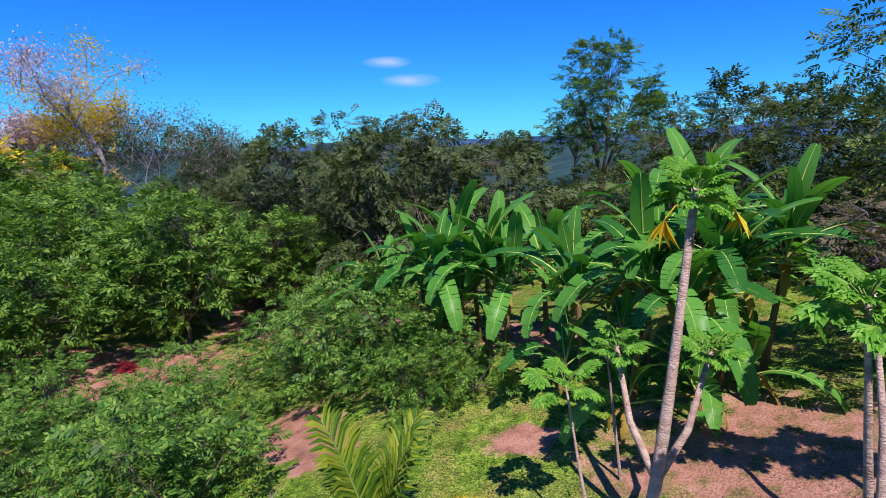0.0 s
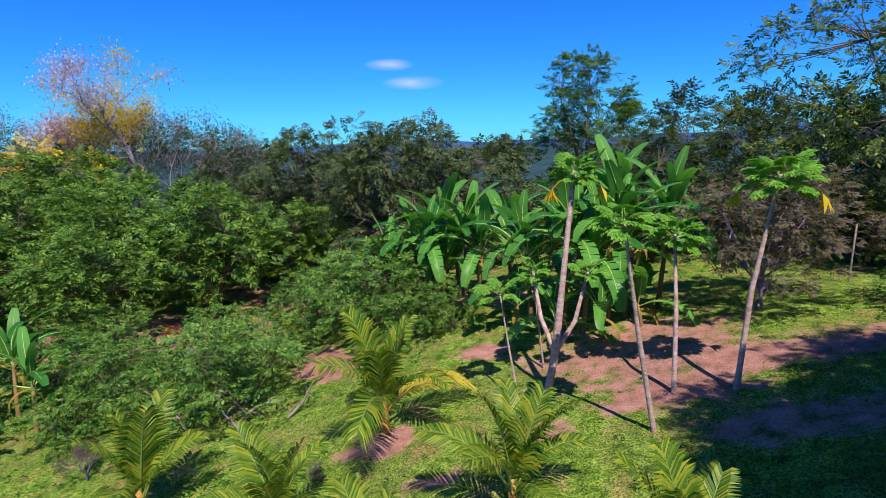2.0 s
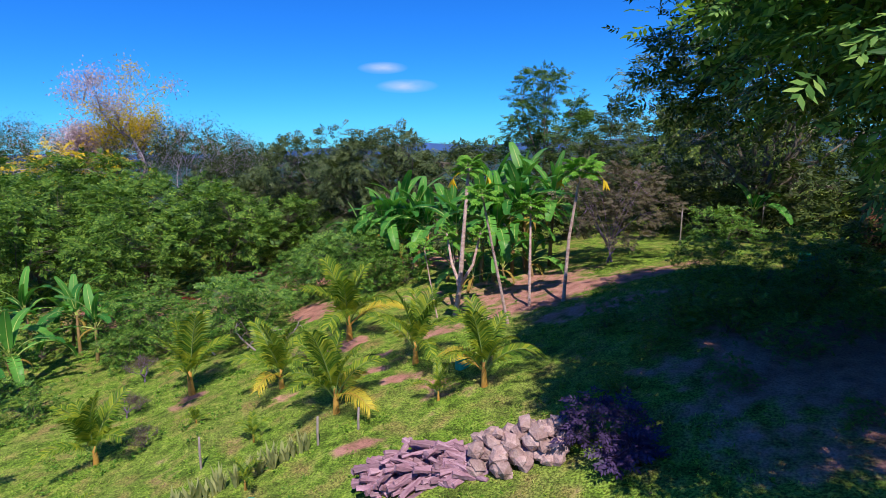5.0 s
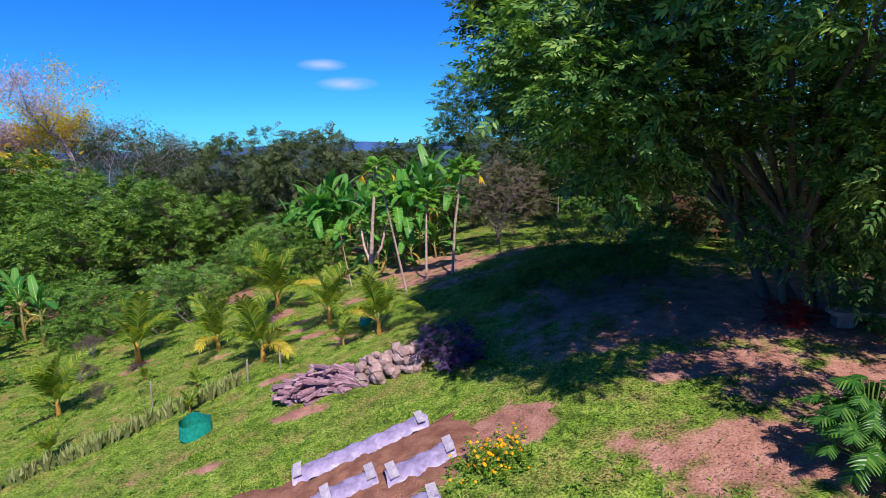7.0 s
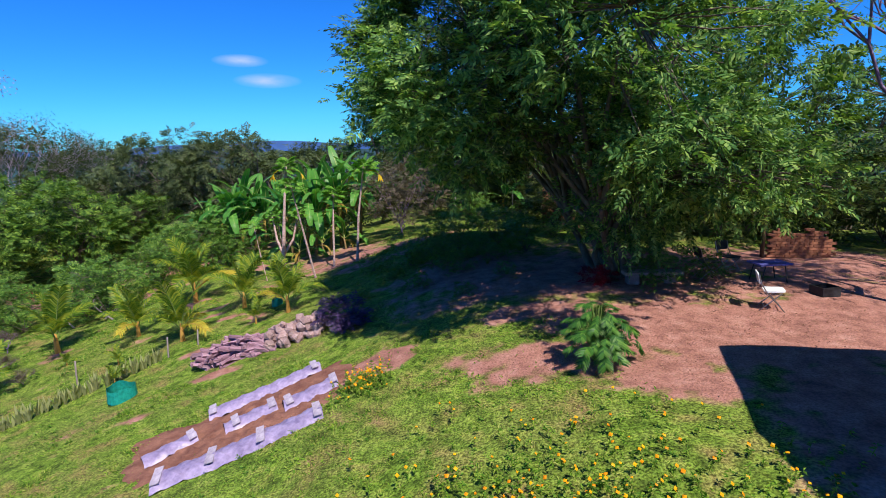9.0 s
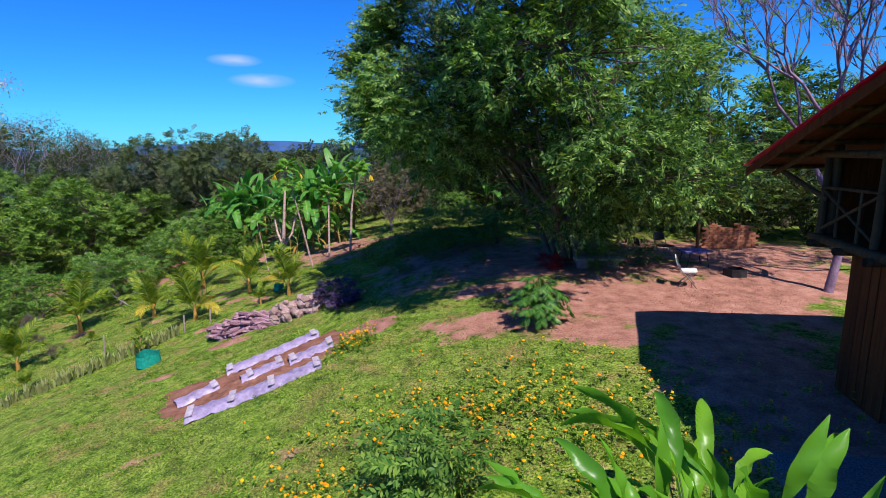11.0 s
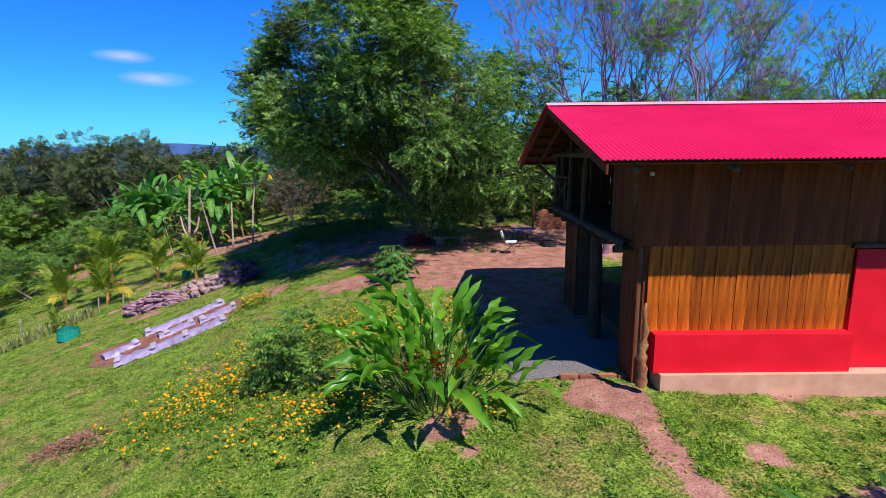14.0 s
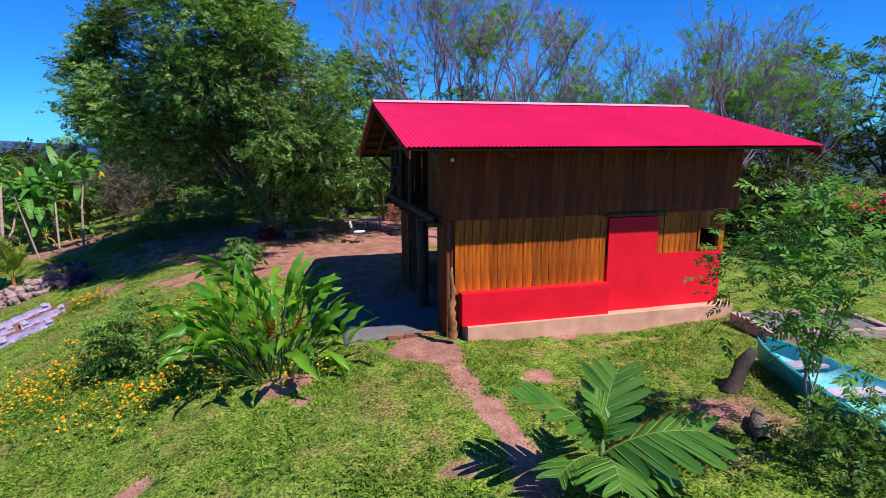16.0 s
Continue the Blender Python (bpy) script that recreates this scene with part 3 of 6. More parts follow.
    for k in range(max(2, per // 8)):
        n = len(pos)
        p = pos + rng.normal(size=(n, 3)) * clump_r * np.array((0.7, 0.7, 0.4))
        d = unit((out * 0.75 + rng.normal(size=(n, 3)) * 0.5) * (1, 1, flat) + np.array((0, 0, 0.05 - hang)))
        sprays(c, p, d, 5, leaf_len * 2.3, leaf_len, leaf_w, rng)
    return t.mesh("trunk", M[bark], True), c.mesh("crown", M[leaf_mat]), None


def tree(name, meshes, label, category, x, y, turn=0.0, size=1.0, group="", z=None, sink=0.12):
    ob = thing(name, label, category, (x, y, (float(H(x, y)) if z is None else z) - sink), turn, size, group)
    part("trunk", meshes[0], None, ob)
    part("crown", meshes[1], None, ob)
    if meshes[2]:
        part("blossom", meshes[2], None, ob, "yellow blossom")
    return ob


# the broad shade tree over the terrace
big = tree_meshes(3, 10.3, 5.0, 2.1, 1400, 88, 0.13, "shade", trunk_r=0.16, lean=(-1.2, -1.2), limbs=13, clump_r=0.42, stems=4, leaf_w=0.42, slim=0.85, low=0.0, lobes=40, lobe_r=0.24, deep=0.58, flat=0.5)
tree("shade_tree", big, "broad leafy shade tree with several dark stems, beside the yard", "tree", 13.05, 0.1, 0)

dusky = tree_meshes(6, 9.4, 3.6, 2.9, 640, 80, 0.13, "dusk", trunk_r=0.13, lean=(-3.0, -0.1), limbs=12, clump_r=0.42, stems=2, low=0.2, leaf_w=0.42, lobes=22, lobe_r=0.3, deep=0.7)
tree("dusky_tree", dusky, "dark bluish-leaved tree grown into the shade tree", "tree", 12.8, 0.95, 0)

lobe_t, lobe_c = Geo(), Geo()
rng_l = np.random.default_rng(8)
for k in range(210):
    d = unit(rng_l.normal(size=3)) * rng_l.uniform(0.4, 1.0) ** 0.5
    p = np.array((2.4, -0.9, 3.15)) + d * (2.8, 2.2, 1.2) + np.array((0, 0, -0.25 * d[0]))
    if k % 4 == 0:  # shoots close round the stems
        p = np.array((0.3, -0.2, 2.1)) + d * (1.5, 1.3, 0.9)
    elif k % 4 == 1:  # boughs that hang out over the yard
        p = np.array((1.3, -2.2, 3.5)) + d * (2.0, 1.0, 1.2)
    tube(lobe_t, [(0.3, -0.1, 2.6), np.array((0.3, -0.1, 2.6)) * 0.4 + p * 0.6 + (0, 0, 0.3), p], [0.05, 0.02, 0.008], 4, cap=False)
    for j in range(14):
        sprays(lobe_c, p[None] + rng_l.normal(size=(1, 3)) * (0.4, 0.4, 0.25), unit(d * 0.6 + rng_l.normal(size=3) * 0.5)[None], 5, 0.34, 0.135, 0.42, rng_l)
shade = bpy.data.objects["shade_tree"]
part("limb", lobe_t, M["bark"], shade, smooth=True)
part("low_crown", lobe_c, M["shade"], shade)

mango = [tree_meshes(s, 9.0, 6.0, 1.8, 600, 48, 0.22, "mango", limbs=10, clump_r=0.36, leaf_w=0.42, low=0.7, bumpy=0.5, lobes=30, lobe_r=0.27, hang=0.35, deep=0.8, flat=0.8) for s in (11, 12)]
for k, (x, y, tn, s) in enumerate([(-11.8, 25.0, 0, 5.9), (-17.0, 25.5, 80, 6.2), (-22.5, 26.0, 160, 3.4), (-7.5, 30, 220, 1.4), (-28.5, 29, 30, 2.9), (-36, 33, 120, 3.2)]):
    tree("mango_tree", mango[k % 2], "dense dark olive mango tree with a rounded crown", "tree", x, y, tn, (s - float(H(x, y))) / 9.4, "orchard trees")

fresh = [tree_meshes(s, 7.2, 2.9, 1.5, 215, 42, 0.27, "fresh", limbs=10, clump_r=0.36, low=0.2, trunk_r=0.1, bumpy=1.2, lobes=16, lobe_r=0.33, deep=0.85) for s in (21, 22, 23)]
for k, (x, y, tn, s) in enumerate([(-20.6, 16.2, 0, 1.0), (-26.0, 14.6, 70, 1.02), (-30.5, 18.0, 140, 1.1), (-17.0, 19.6, 200, 0.8), (-32.5, 11.5, 260, 1.1), (-25.0, 20.0, 310, 1.0), (-22.5, 10.4, 40, 0.8),
                                   (-28.5, 8.5, 100, 0.95), (-36, 20, 20, 1.1), (-38, 14, 60, 1.1), (-35, 5, 10, 1.0), (-30, 2.5, 90, 0.85), (-40.5, 21.5, 130, 1.3), (-45, 18.5, 250, 1.3)]):
    tree("young_tree", fresh[k % 3], "bright green young tree with low leafy branches", "tree", x, y, tn, s, "grove trees")

# tall trees beyond the bananas and behind the yard
tall = [tree_meshes(s, 12.5, 4.9, 2.0, 230, 24, 0.42, "dark", limbs=9, clump_r=0.6, low=1.4) for s in (31, 32)]
tall_a = tree_meshes(33, 14.5, 4.4, 3.6, 240, 50, 0.34, "tall", limbs=8, clump_r=0.5, lobes=13, lobe_r=0.36)
tree("tall_tree", tall_a, "tall open-crowned tree above the thicket", "tree", -5.6, 42.0, 0, 0.86)
for k, (x, y, tn, s) in enumerate([(-1.5, 37, 0, 0.52), (3.0, 35, 70, 0.72), (8.0, 34, 150, 0.68), (13.0, 32, 220, 0.66), (18, 27, 40, 0.56), (23.5, 23, 100, 0.66), (12, 24, 180, 0.52), (16.5, 19.5, 280, 0.5), (20.5, 15.5, 10, 0.5),
                                   (28, 19, 60, 0.8), (25, 12.5, 130, 0.55), (30, 11, 200, 0.55), (35.5, 7.5, 20, 0.6), (40, 2, 80, 0.62), (43, -5, 150, 0.65), (8.5, 22, 90, 0.5), (5, 24, 30, 0.52), (0.5, 25.5, 200, 0.5), (-3.5, 27, 120, 0.44), (-15.0, 40, 95, 0.5), (-21.0, 41, 170, 0.5), (-28, 42, 250, 0.52), (46, -13, 40, 0.7)]):
    tree("thicket_tree", tall[k % 2], "dark green tree in the thicket behind the plot", "tree", x, y, tn, s, "thicket trees")
leafy = tree_meshes(36, 11.5, 3.6, 2.5, 190, 32, 0.34, "fresh", limbs=10, clump_r=0.6, low=0.5)
for x, y, tn, s in [(19.2, 7.5, 0, 0.72), (23.0, 8.5, 120, 0.6), (16.6, 9.0, 60, 0.78), (36, -2.5, 40, 0.7), (40.5, -9.5, 200, 0.75), (43, -14, 60, 0.8), (39, -5, 110, 0.72), (38.5, -15, 300, 0.5), (42, -20, 150, 0.6), (27, 2.5, 230, 0.5)]:
    tree("leafy_tree", leafy, "leafy green tree at the edge of the yard", "tree", x, y, tn, s, "yard edge trees")


airy = tree_meshes(38, 9.6, 5.6, 2.0, 520, 56, 0.17, "dusk", limbs=14, clump_r=0.5, low=0.0, lobes=20, lobe_r=0.3, flat=0.7)
tree("airy_tree", airy, "tall dark-limbed tree with fine small foliage", "tree", 9.8, 17.6, 0, 1.0)


def bare_tree(seed, height, spread, tufts, bark="grey_twig", foliage="feather", first=0.25, length=0.26, per=22, blossom=0.0, deep=7, rise=0.12, stem_r=0.0085, puff=None, pinnate=False):
    """A mostly leafless tree: forked limbs, fine twigs and a few feathery sprays."""
    rng = np.random.default_rng(seed)
    t, c, x = Geo(), Geo(), Geo()
    tips = []

    def grow(p, d, ln, r, depth):
        r = max(r, height * 0.0011)
        q = p + d * ln * 0.5 + rng.normal(size=3) * ln * 0.07
        e = q + unit(d + rng.normal(size=3) * 0.2 + np.array((0, 0, 0.1))) * ln * 0.5
        tube(t, [p, q, e], [r, r * 0.8, r * 0.62], 6 if depth < 2 else 3, cap=False)
        if depth > 2:
            w = q + unit(d + rng.normal(size=3) * 0.7) * ln * rng.uniform(0.4, 0.8)
            tube(t, [q, w], [r * 0.4, r * 0.12], 3, cap=False)
        if 2 < depth < deep:
            tips.append((e, unit(e - p)))
        if depth >= deep:
            return
        for k in range(4 if depth == 0 else 3 if depth == 2 else 2):
            a = rng.uniform(0, 6.28) if depth else k * 1.57 + rng.uniform(-0.5, 0.5)
            side = np.array((math.cos(a), math.sin(a), rng.uniform(-0.1, 0.6)))
            grow(e, unit(d * 0.9 + side * rng.uniform(0.3, 0.85) * spread + np.array((0, 0, rise))), ln * rng.uniform(0.62, 0.9), r * (0.62 if k else 0.7), depth + 1)

    grow(np.zeros(3), np.array((0.05, 0, 1.0)), height * first, height * stem_r, 0)
    rng.shuffle(tips)
    for e, d in tips[:tufts]:
        along = rng.uniform(-0.6, 1.0, per)[:, None]
        pos = e + d * along * length * 2.7 + rng.normal(size=(per, 3)) * (puff or length * 1.15)
        bloom = blossom and math.sin(e[0] * 0.9 + seed) + math.sin(e[1] * 0.8) + math.sin(e[2] * 0.7 + 1) > 1.6 - 3.2 * blossom
        if pinnate:
            sprays(c, pos, unit(rng.normal(size=(per, 3)) * (1, 1, 0.5) + d * 0.6), 6, length * 2.6, length, 0.34, rng)
        else:
            leaves(x if bloom else c, pos, rng.normal(size=(per, 3)) + d, length, length * 0.42, rng)
    return t.mesh("trunk", M[bark], True), c.mesh("crown", M[foliage]), x.mesh("blossom", M["yellow"]) if x.n else None


bares = [bare_tree(41, 12.0, 0.85, 110, first=0.2, length=0.11, per=6, puff=0.24, deep=8, pinnate=True, stem_r=0.011), bare_tree(44, 12.0, 0.8, 120, first=0.2, length=0.11, per=6, puff=0.26, deep=8, pinnate=True, stem_r=0.010), bare_tree(43, 11.5, 0.85, 60, first=0.18, length=0.13, per=6, puff=0.26, deep=7, pinnate=True, stem_r=0.009)]
for k, (x, y, tn, s) in enumerate(BARE_TREES):
    tree("bare_tree", bares[k if k < 2 else 2], "tall thin tree with bare grey limbs and feathery sprays", "tree", x, y, tn, s, "bare trees behind the house")

# sparse flowering trees on the far slope
flower = bare_tree(51, 15.0, 1.5, 200, "lilac_twig", "dark", first=0.26, length=0.2, per=44, rise=0.02, puff=0.5)
flower2 = bare_tree(52, 14.5, 1.3, 340, "lilac_twig", "pink", first=0.24, length=0.22, per=44, blossom=0.32, rise=0.06, puff=0.42, stem_r=0.016, deep=7)
golden = tree_meshes(54, 7.6, 4.6, 2.5, 190, 40, 0.2, "yellow", bark="lilac_twig", limbs=14, clump_r=0.7)
tree("flowering_tree", flower2, "sparse tree with pale lilac limbs and yellow blossom", "tree", -43.5, 27.0, 0, 1.26)
tree("flowering_tree", golden, "low tree covered in golden yellow blossom", "tree", -46.8, 24.7, 0, 1.4)
tree("airy_tree", flower, "airy pale-limbed tree with thin bluish foliage", "tree", -40.0, 31.0, 90, 1.0)
tree("airy_tree", flower, "airy pale-limbed tree with thin bluish foliage", "tree", -54, 24.0, 200, 1.0)
tree("airy_tree", flower, "airy pale-limbed tree with thin bluish foliage", "tree", -46.5, 31.5, 300, 0.85)
tree("airy_tree", flower, "airy pale-limbed tree with thin bluish foliage", "tree", -36.0, 37.0, 150, 0.8)
far_flat = tree_meshes(53, 13.5, 6.5, 7.0, 70, 24, 0.75, "dark", limbs=8, clump_r=1.0)
for x, y, s in [(-99, 84, 1.0), (-84, 92, 0.8), (-110, 70, 0.75), (-70, 95, 0.7), (-125, 60, 0.85), (-60, 80, 0.62), (-48, 72, 0.6), (-40, 78, 0.62), (-31, 66, 0.6), (-24, 72, 0.62), (-18, 60, 0.55), (-12, 66, 0.6), (-3, 62, 0.6), (8, 60, 0.62), (18, 58, 0.6), (28, 50, 0.62), (-75, 70, 0.65), (-62, 55, 0.55)]:
    tree("far_tree", far_flat, "dark flat-topped tree far off", "tree", x, y, x * 7 % 360, s, "far trees")

hedge = tree_meshes(64, 3.4, 1.9, 0.3, 110, 28, 0.27, "dark", bark="bark", limbs=9, clump_r=0.36, trunk_r=0.05, low=0.6, stems=3)
for x, y, tn, s in [(15.0, 6.2, 0, 0.8), (17.4, 5.6, 80, 0.85), (19.6, 4.9, 160, 0.8), (22.0, 4.4, 240, 0.9), (24.6, 3.6, 300, 1.0), (27.4, 2.2, 30, 1.0), (12.6, 12.4, 120, 0.85), (11.8, 7.0, 60, 0.65), (14.4, 4.8, 10, 0.6), (10.0, 16.5, 200, 0.9), (7.0, 17.5, 10, 0.85), (4.0, 18.5, 60, 0.9), (1.4, 17.6, 140, 0.8), (-1.6, 18.5, 220, 0.9), (30.5, -0.5, 75, 1.0), (32.5, -4.5, 155, 1.0), (29.5, -9.5, 235, 0.7), (31.5, -10.6, 20, 0.75), (33.8, -12.2, 70, 0.8), (28.6, -6.0, 100, 0.9), (30.2, -7.2, 190, 0.85), (35.5, -14.5, 130, 0.9), (26.6, -3.4, 310, 0.9)]:
    tree("hedge_shrub", hedge, "dense dark green shrub along the plot's edge", "shrub", x, y, tn, s, "hedge shrubs")

# the twiggy half-bare tree on the lawn
dry = tree_meshes(61, 3.7, 2.0, 0.9, 300, 48, 0.10, "dry", bark="grey_twig", limbs=12, clump_r=0.26, trunk_r=0.055, stems=2, lobes=14, lobe_r=0.36, deep=0.7)
tree("twiggy_tree", dry, "low twiggy tree with greyish purple half-dry foliage", "tree", 4.3, 10.9, 0, 1.0)

brushy = bare_tree(62, 3.3, 1.6, 260, "grey_twig", "dry", first=0.2, length=0.09, per=16, deep=6, rise=0.0, stem_r=0.02)

# shrubs
shrub = [tree_meshes(s, 2.7, 1.7, 0.35, 108, 36, 0.15, "bush", bark="bark", limbs=10, clump_r=0.3, trunk_r=0.05, low=0.4, stems=3) for s in (71, 72)]
for k, (x, y, tn, s) in enumerate([(-6.0, 10.8, 0, 0.9), (-8.0, 11.2, 90, 1.05), (-10.4, 12.0, 180, 1.0), (-7.2, 13.6, 240, 1.05), (-10.0, 14.6, 30, 1.1), (-12.8, 14.2, 120, 0.95), (-5.0, 9.8, 60, 0.6), (-3.9, 10.2, 200, 0.55), (-8.7, 6.0, 10, 1.0),
                                   (-10.4, 6.6, 150, 0.9), (-12.6, 8.2, 220, 0.8), (-10.6, 9.2, 280, 0.75), (-14.6, 11.0, 330, 0.8), (-16.5, 7.5, 45, 0.7), (-13.8, 4.2, 100, 0.6), (-19, 4.0, 20, 0.8), (-16.5, 1.0, 65, 0.7), (-12.5, 0.0, 190, 0.5), (-15.2, 6.0, 70, 0.95), (-13.0, 5.6, 25, 0.8), (-17.8, 8.6, 110, 0.95), (-19.5, 7.0, 10, 0.9),
                                   (8.0, 10.8, 300, 0.62), (6.6, 3.2, 20, 0.45), (7.6, 2.4, 80, 0.42), (8.2, 4.2, 160, 0.5), (9.6, 4.6, 210, 0.5), (9.2, 6.4, 250, 0.5), (10.6, 3.2, 15, 0.45), (10.8, 7.2, 45, 0.5), (7.2, 6.6, 140, 0.45), (15.6, 11.5, 70, 0.9), (18, 10, 160, 0.9), (13.8, 13.6, 260, 0.9)]):
    tree("shrub", shrub[k % 2], "loose leafy green shrub on the slope", "shrub", x, y, tn, s, "shrubs on the slope")

for k, (x, y, s) in enumerate([(6.2, 1.9, 0.26), (7.5, 0.25, 0.22), (8.45, 1.3, 0.3), (9.5, 2.25, 0.28), (5.6, 0.5, 0.2), (5.1, 3.6, 0.28), (7.5, 3.8, 0.32), (9.05, -0.8, 0.16), (10.1, 0.5, 0.18), (6.8, 2.9, 0.24), (8.9, 3.2, 0.3)]):
    tree("weed_clump", shrub[k % 2], "rank dark green weeds on the shaded mound", "weeds", x, y, k * 77, s, "weed clumps")
for x, y, tn, s in ((14.0, -0.75, 30, 0.34), (15.3, -0.1, 140, 0.3), (13.8, 0.3, 250, 0.3)):
    tree("low_plant", shrub[0], "low leafy plant by the stems of the shade tree", "plant", x, y, tn, s, "low plants under the tree")

# ---- crop plants ----


def blade(g, length, width, arch, rng, torn=0.0, cols=10, twist=0.0, fold=0.18, taper=0.5):
    """A broad leaf along +x that rises and arches over: two halves folded at the midrib; torn: chance that a half is split there."""
    s = np.linspace(0, 1, cols + 1)
    ang = arch[0] + (arch[1] - arch[0]) * s
    x, z = np.concatenate([[0], np.cumsum(np.cos(ang[:-1]))]) * length / cols, np.concatenate([[0], np.cumsum(np.sin(ang[:-1]))]) * length / cols
    w = width * 0.5 * np.sin(np.pi * np.clip(s * 0.93 + 0.05, 0, 1)) ** taper
    for side in (1, -1):
        for k in range(cols):
            drop = rng.uniform(-0.4, 0.08) if torn and rng.random() < torn else 0.0
            gap = 0.3 if drop else 0.0
            s0, s1 = k, k + 1
            lift = fold + drop
            tw = twist * s[k]
            vs = []
            for q, gp in ((s0, gap), (s1, -gap)):
                wx = x[q] + (x[min(q + 1, cols)] - x[q]) * (gp if gp > 0 else 0)
                edge_y = side * w[q] * math.cos(lift + tw * side)
                edge_z = w[q] * math.sin(lift + tw * side)
                vs += [(x[q], 0, z[q]), (wx - math.sin(ang[q]) * edge_z + (0.06 * length * (w[q] / (width + 1e-9))), edge_y, z[q] + math.cos(ang[q]) * edge_z)]
            g.add(vs, [(0, 1, 3, 2)] if side > 0 else [(0, 2, 3, 1)])
    return x, z


def rib(g, x, z, r0, r1, sides=4):
    tube(g, [(a, 0, b - 0.004) for a, b in zip(x, z)][::2], np.linspace(r0, r1, len(x[::2])), sides)


def welded(g, name, material, dist=0.004):
    """The Geo as a smooth mesh with its seams closed."""
    me = g.mesh(name, material, True)
    bm = bmesh.new()
    bm.from_mesh(me)
    bmesh.ops.remove_doubles(bm, verts=bm.verts, dist=dist)
    bm.to_mesh(me)
    bm.free()
    return me


rng0 = np.random.default_rng(5)
BAN = []
for k in range(6):
    g = Geo()
    ln = 1.85 + 0.1 * k
    a0 = (1.5, 1.3, 1.1, 0.9, 0.7, 0.5)[k]
    x, z = blade(g, ln * 1.0, 0.44, (a0, (0.95, 0.15, -0.4, -0.8, -1.2, -1.5)[k]), rng0, torn=(0.04, 0.12, 0.25, 0.4, 0.5, 0.6)[k], cols=24, fold=0.22, taper=0.36)
    off = np.array((math.cos(a0), 0, math.sin(a0))) * 0.42
    g.v = [q + off for q in g.v]
    r = Geo()
    rib(r, np.concatenate([[0, 0.21 * math.cos(a0)], x + off[0]]), np.concatenate([[0, 0.21 * math.sin(a0)], z + off[2]]), 0.026, 0.005)
    BAN.append((welded(g, "blade", M["banana"]), r.mesh("midrib", M["petiole"], True)))
g = Geo()
x, z = blade(g, 1.5, 0.3, (0.3, -1.9), rng0, torn=0.8, cols=12, fold=-0.6)
BAN_OLD = welded(g, "blade", M["banana_old"])


def banana(x, y, height, seed, turn=0.0, label="banana plant with broad arching green leaves", stems=1, count=8, size=1.0):
    rng = np.random.default_rng(seed)
    ob = thing("banana_plant", label, "banana plant", on_ground(x, y, 0.06), turn, size, "banana plants")
    for s in range(stems):
        off = np.array((rng.uniform(-0.35, 0.35), rng.uniform(-0.35, 0.35), 0)) if s else np.zeros(3)
        h = height * (1.0 if s == 0 else rng.uniform(0.55, 0.9))
        lean_ = np.array((rng.uniform(-0.25, 0.25), rng.uniform(-0.25, 0.25), 0)) + off * 0.5
        g = Geo()
        top = off + lean_ + (0, 0, h)
        tube(g, [off, off + lean_ * 0.4 + (0, 0, h * 0.45), top], [0.085, 0.065, 0.05], 9)
        part("stem", g, M["stem"], ob, smooth=True)
        n = count if s == 0 else max(4, count - 2)
        for k in range(n):
            which = min(5, int(k * 6 / n))
            a = k * 137.5 + rng.uniform(-25, 25)
            sc = (0.8 + 0.25 * rng.random()) * (1.0 if k else 0.8) * (1.0 if s == 0 else 0.85)
            m = Matrix.Translation(top + np.array((0, 0, -0.02 * k))) @ pose(0, 0, 0, rng.uniform(-14, 14), rng.uniform(-14, 12), a) @ Matrix.Scale(sc, 4)
            lf = part("leaf", BAN[which][0], None, ob, m=m)
            part("midrib", BAN[which][1], None, lf)
        for k in range(2):
            m = Matrix.Translation(top + np.array((0, 0, -0.15))) @ pose(0, 0, 0, 0, 0, rng.uniform(0, 360)) @ Matrix.Scale(rng.uniform(0.55, 0.8), 4)
            part("dry_leaf", BAN_OLD, None, ob, "hanging dry brown leaf", m=m)
    return ob


for k, (x, y, h, st) in enumerate([(0.1, 9.9, 2.1, 1), (0.65, 10.5, 2.7, 1), (1.1, 10.9, 2.5, 2), (-0.5, 10.2, 2.6, 1), (-0.3, 11.8, 3.1, 1), (1.9, 11.6, 2.6, 1), (-1.6, 10.9, 2.1, 1), (0.6, 12.6, 3.1, 1),
                                   (-0.6, 9.3, 0.7, 1), (0.75, 9.5, 0.9, 1), (1.6, 10.2, 0.8, 1), (-2.0, 10.3, 0.9, 1), (-1.1, 11.6, 1.2, 1),
                                   (-5.3, 11.9, 2.3, 2), (-4.4, 12.6, 2.2, 2), (-6.5, 12.7, 2.2, 1), (-7.6, 13.2, 1.9, 1), (-3.7, 11.9, 1.9, 1), (-5.4, 13.4, 2.6, 1), (-3.0, 13.4, 2.0, 1)]):
    banana(x, y, h, 100 + k, k * 50, stems=st, count=12 if h > 1.3 else 6, size=1.0 if h > 1.3 else 0.8)
for k, (x, y, h) in enumerate([(-15.8, 4.4, 1.7), (-17.6, 4.8, 1.9), (-19.4, 5.6, 1.8), (-16.2, 1.6, 1.5), (-18.2, 2.4, 1.6), (-21.5, 5.0, 1.9), (-14.8, -0.8, 1.4)]):
    banana(x, y, h, 140 + k, k * 70, "low banana plant with bright upright leaves", count=8, size=1.0)
banana(9.2, 14.6, 1.6, 160, 0, "young banana plant before the dark thicket", count=6, size=0.8)


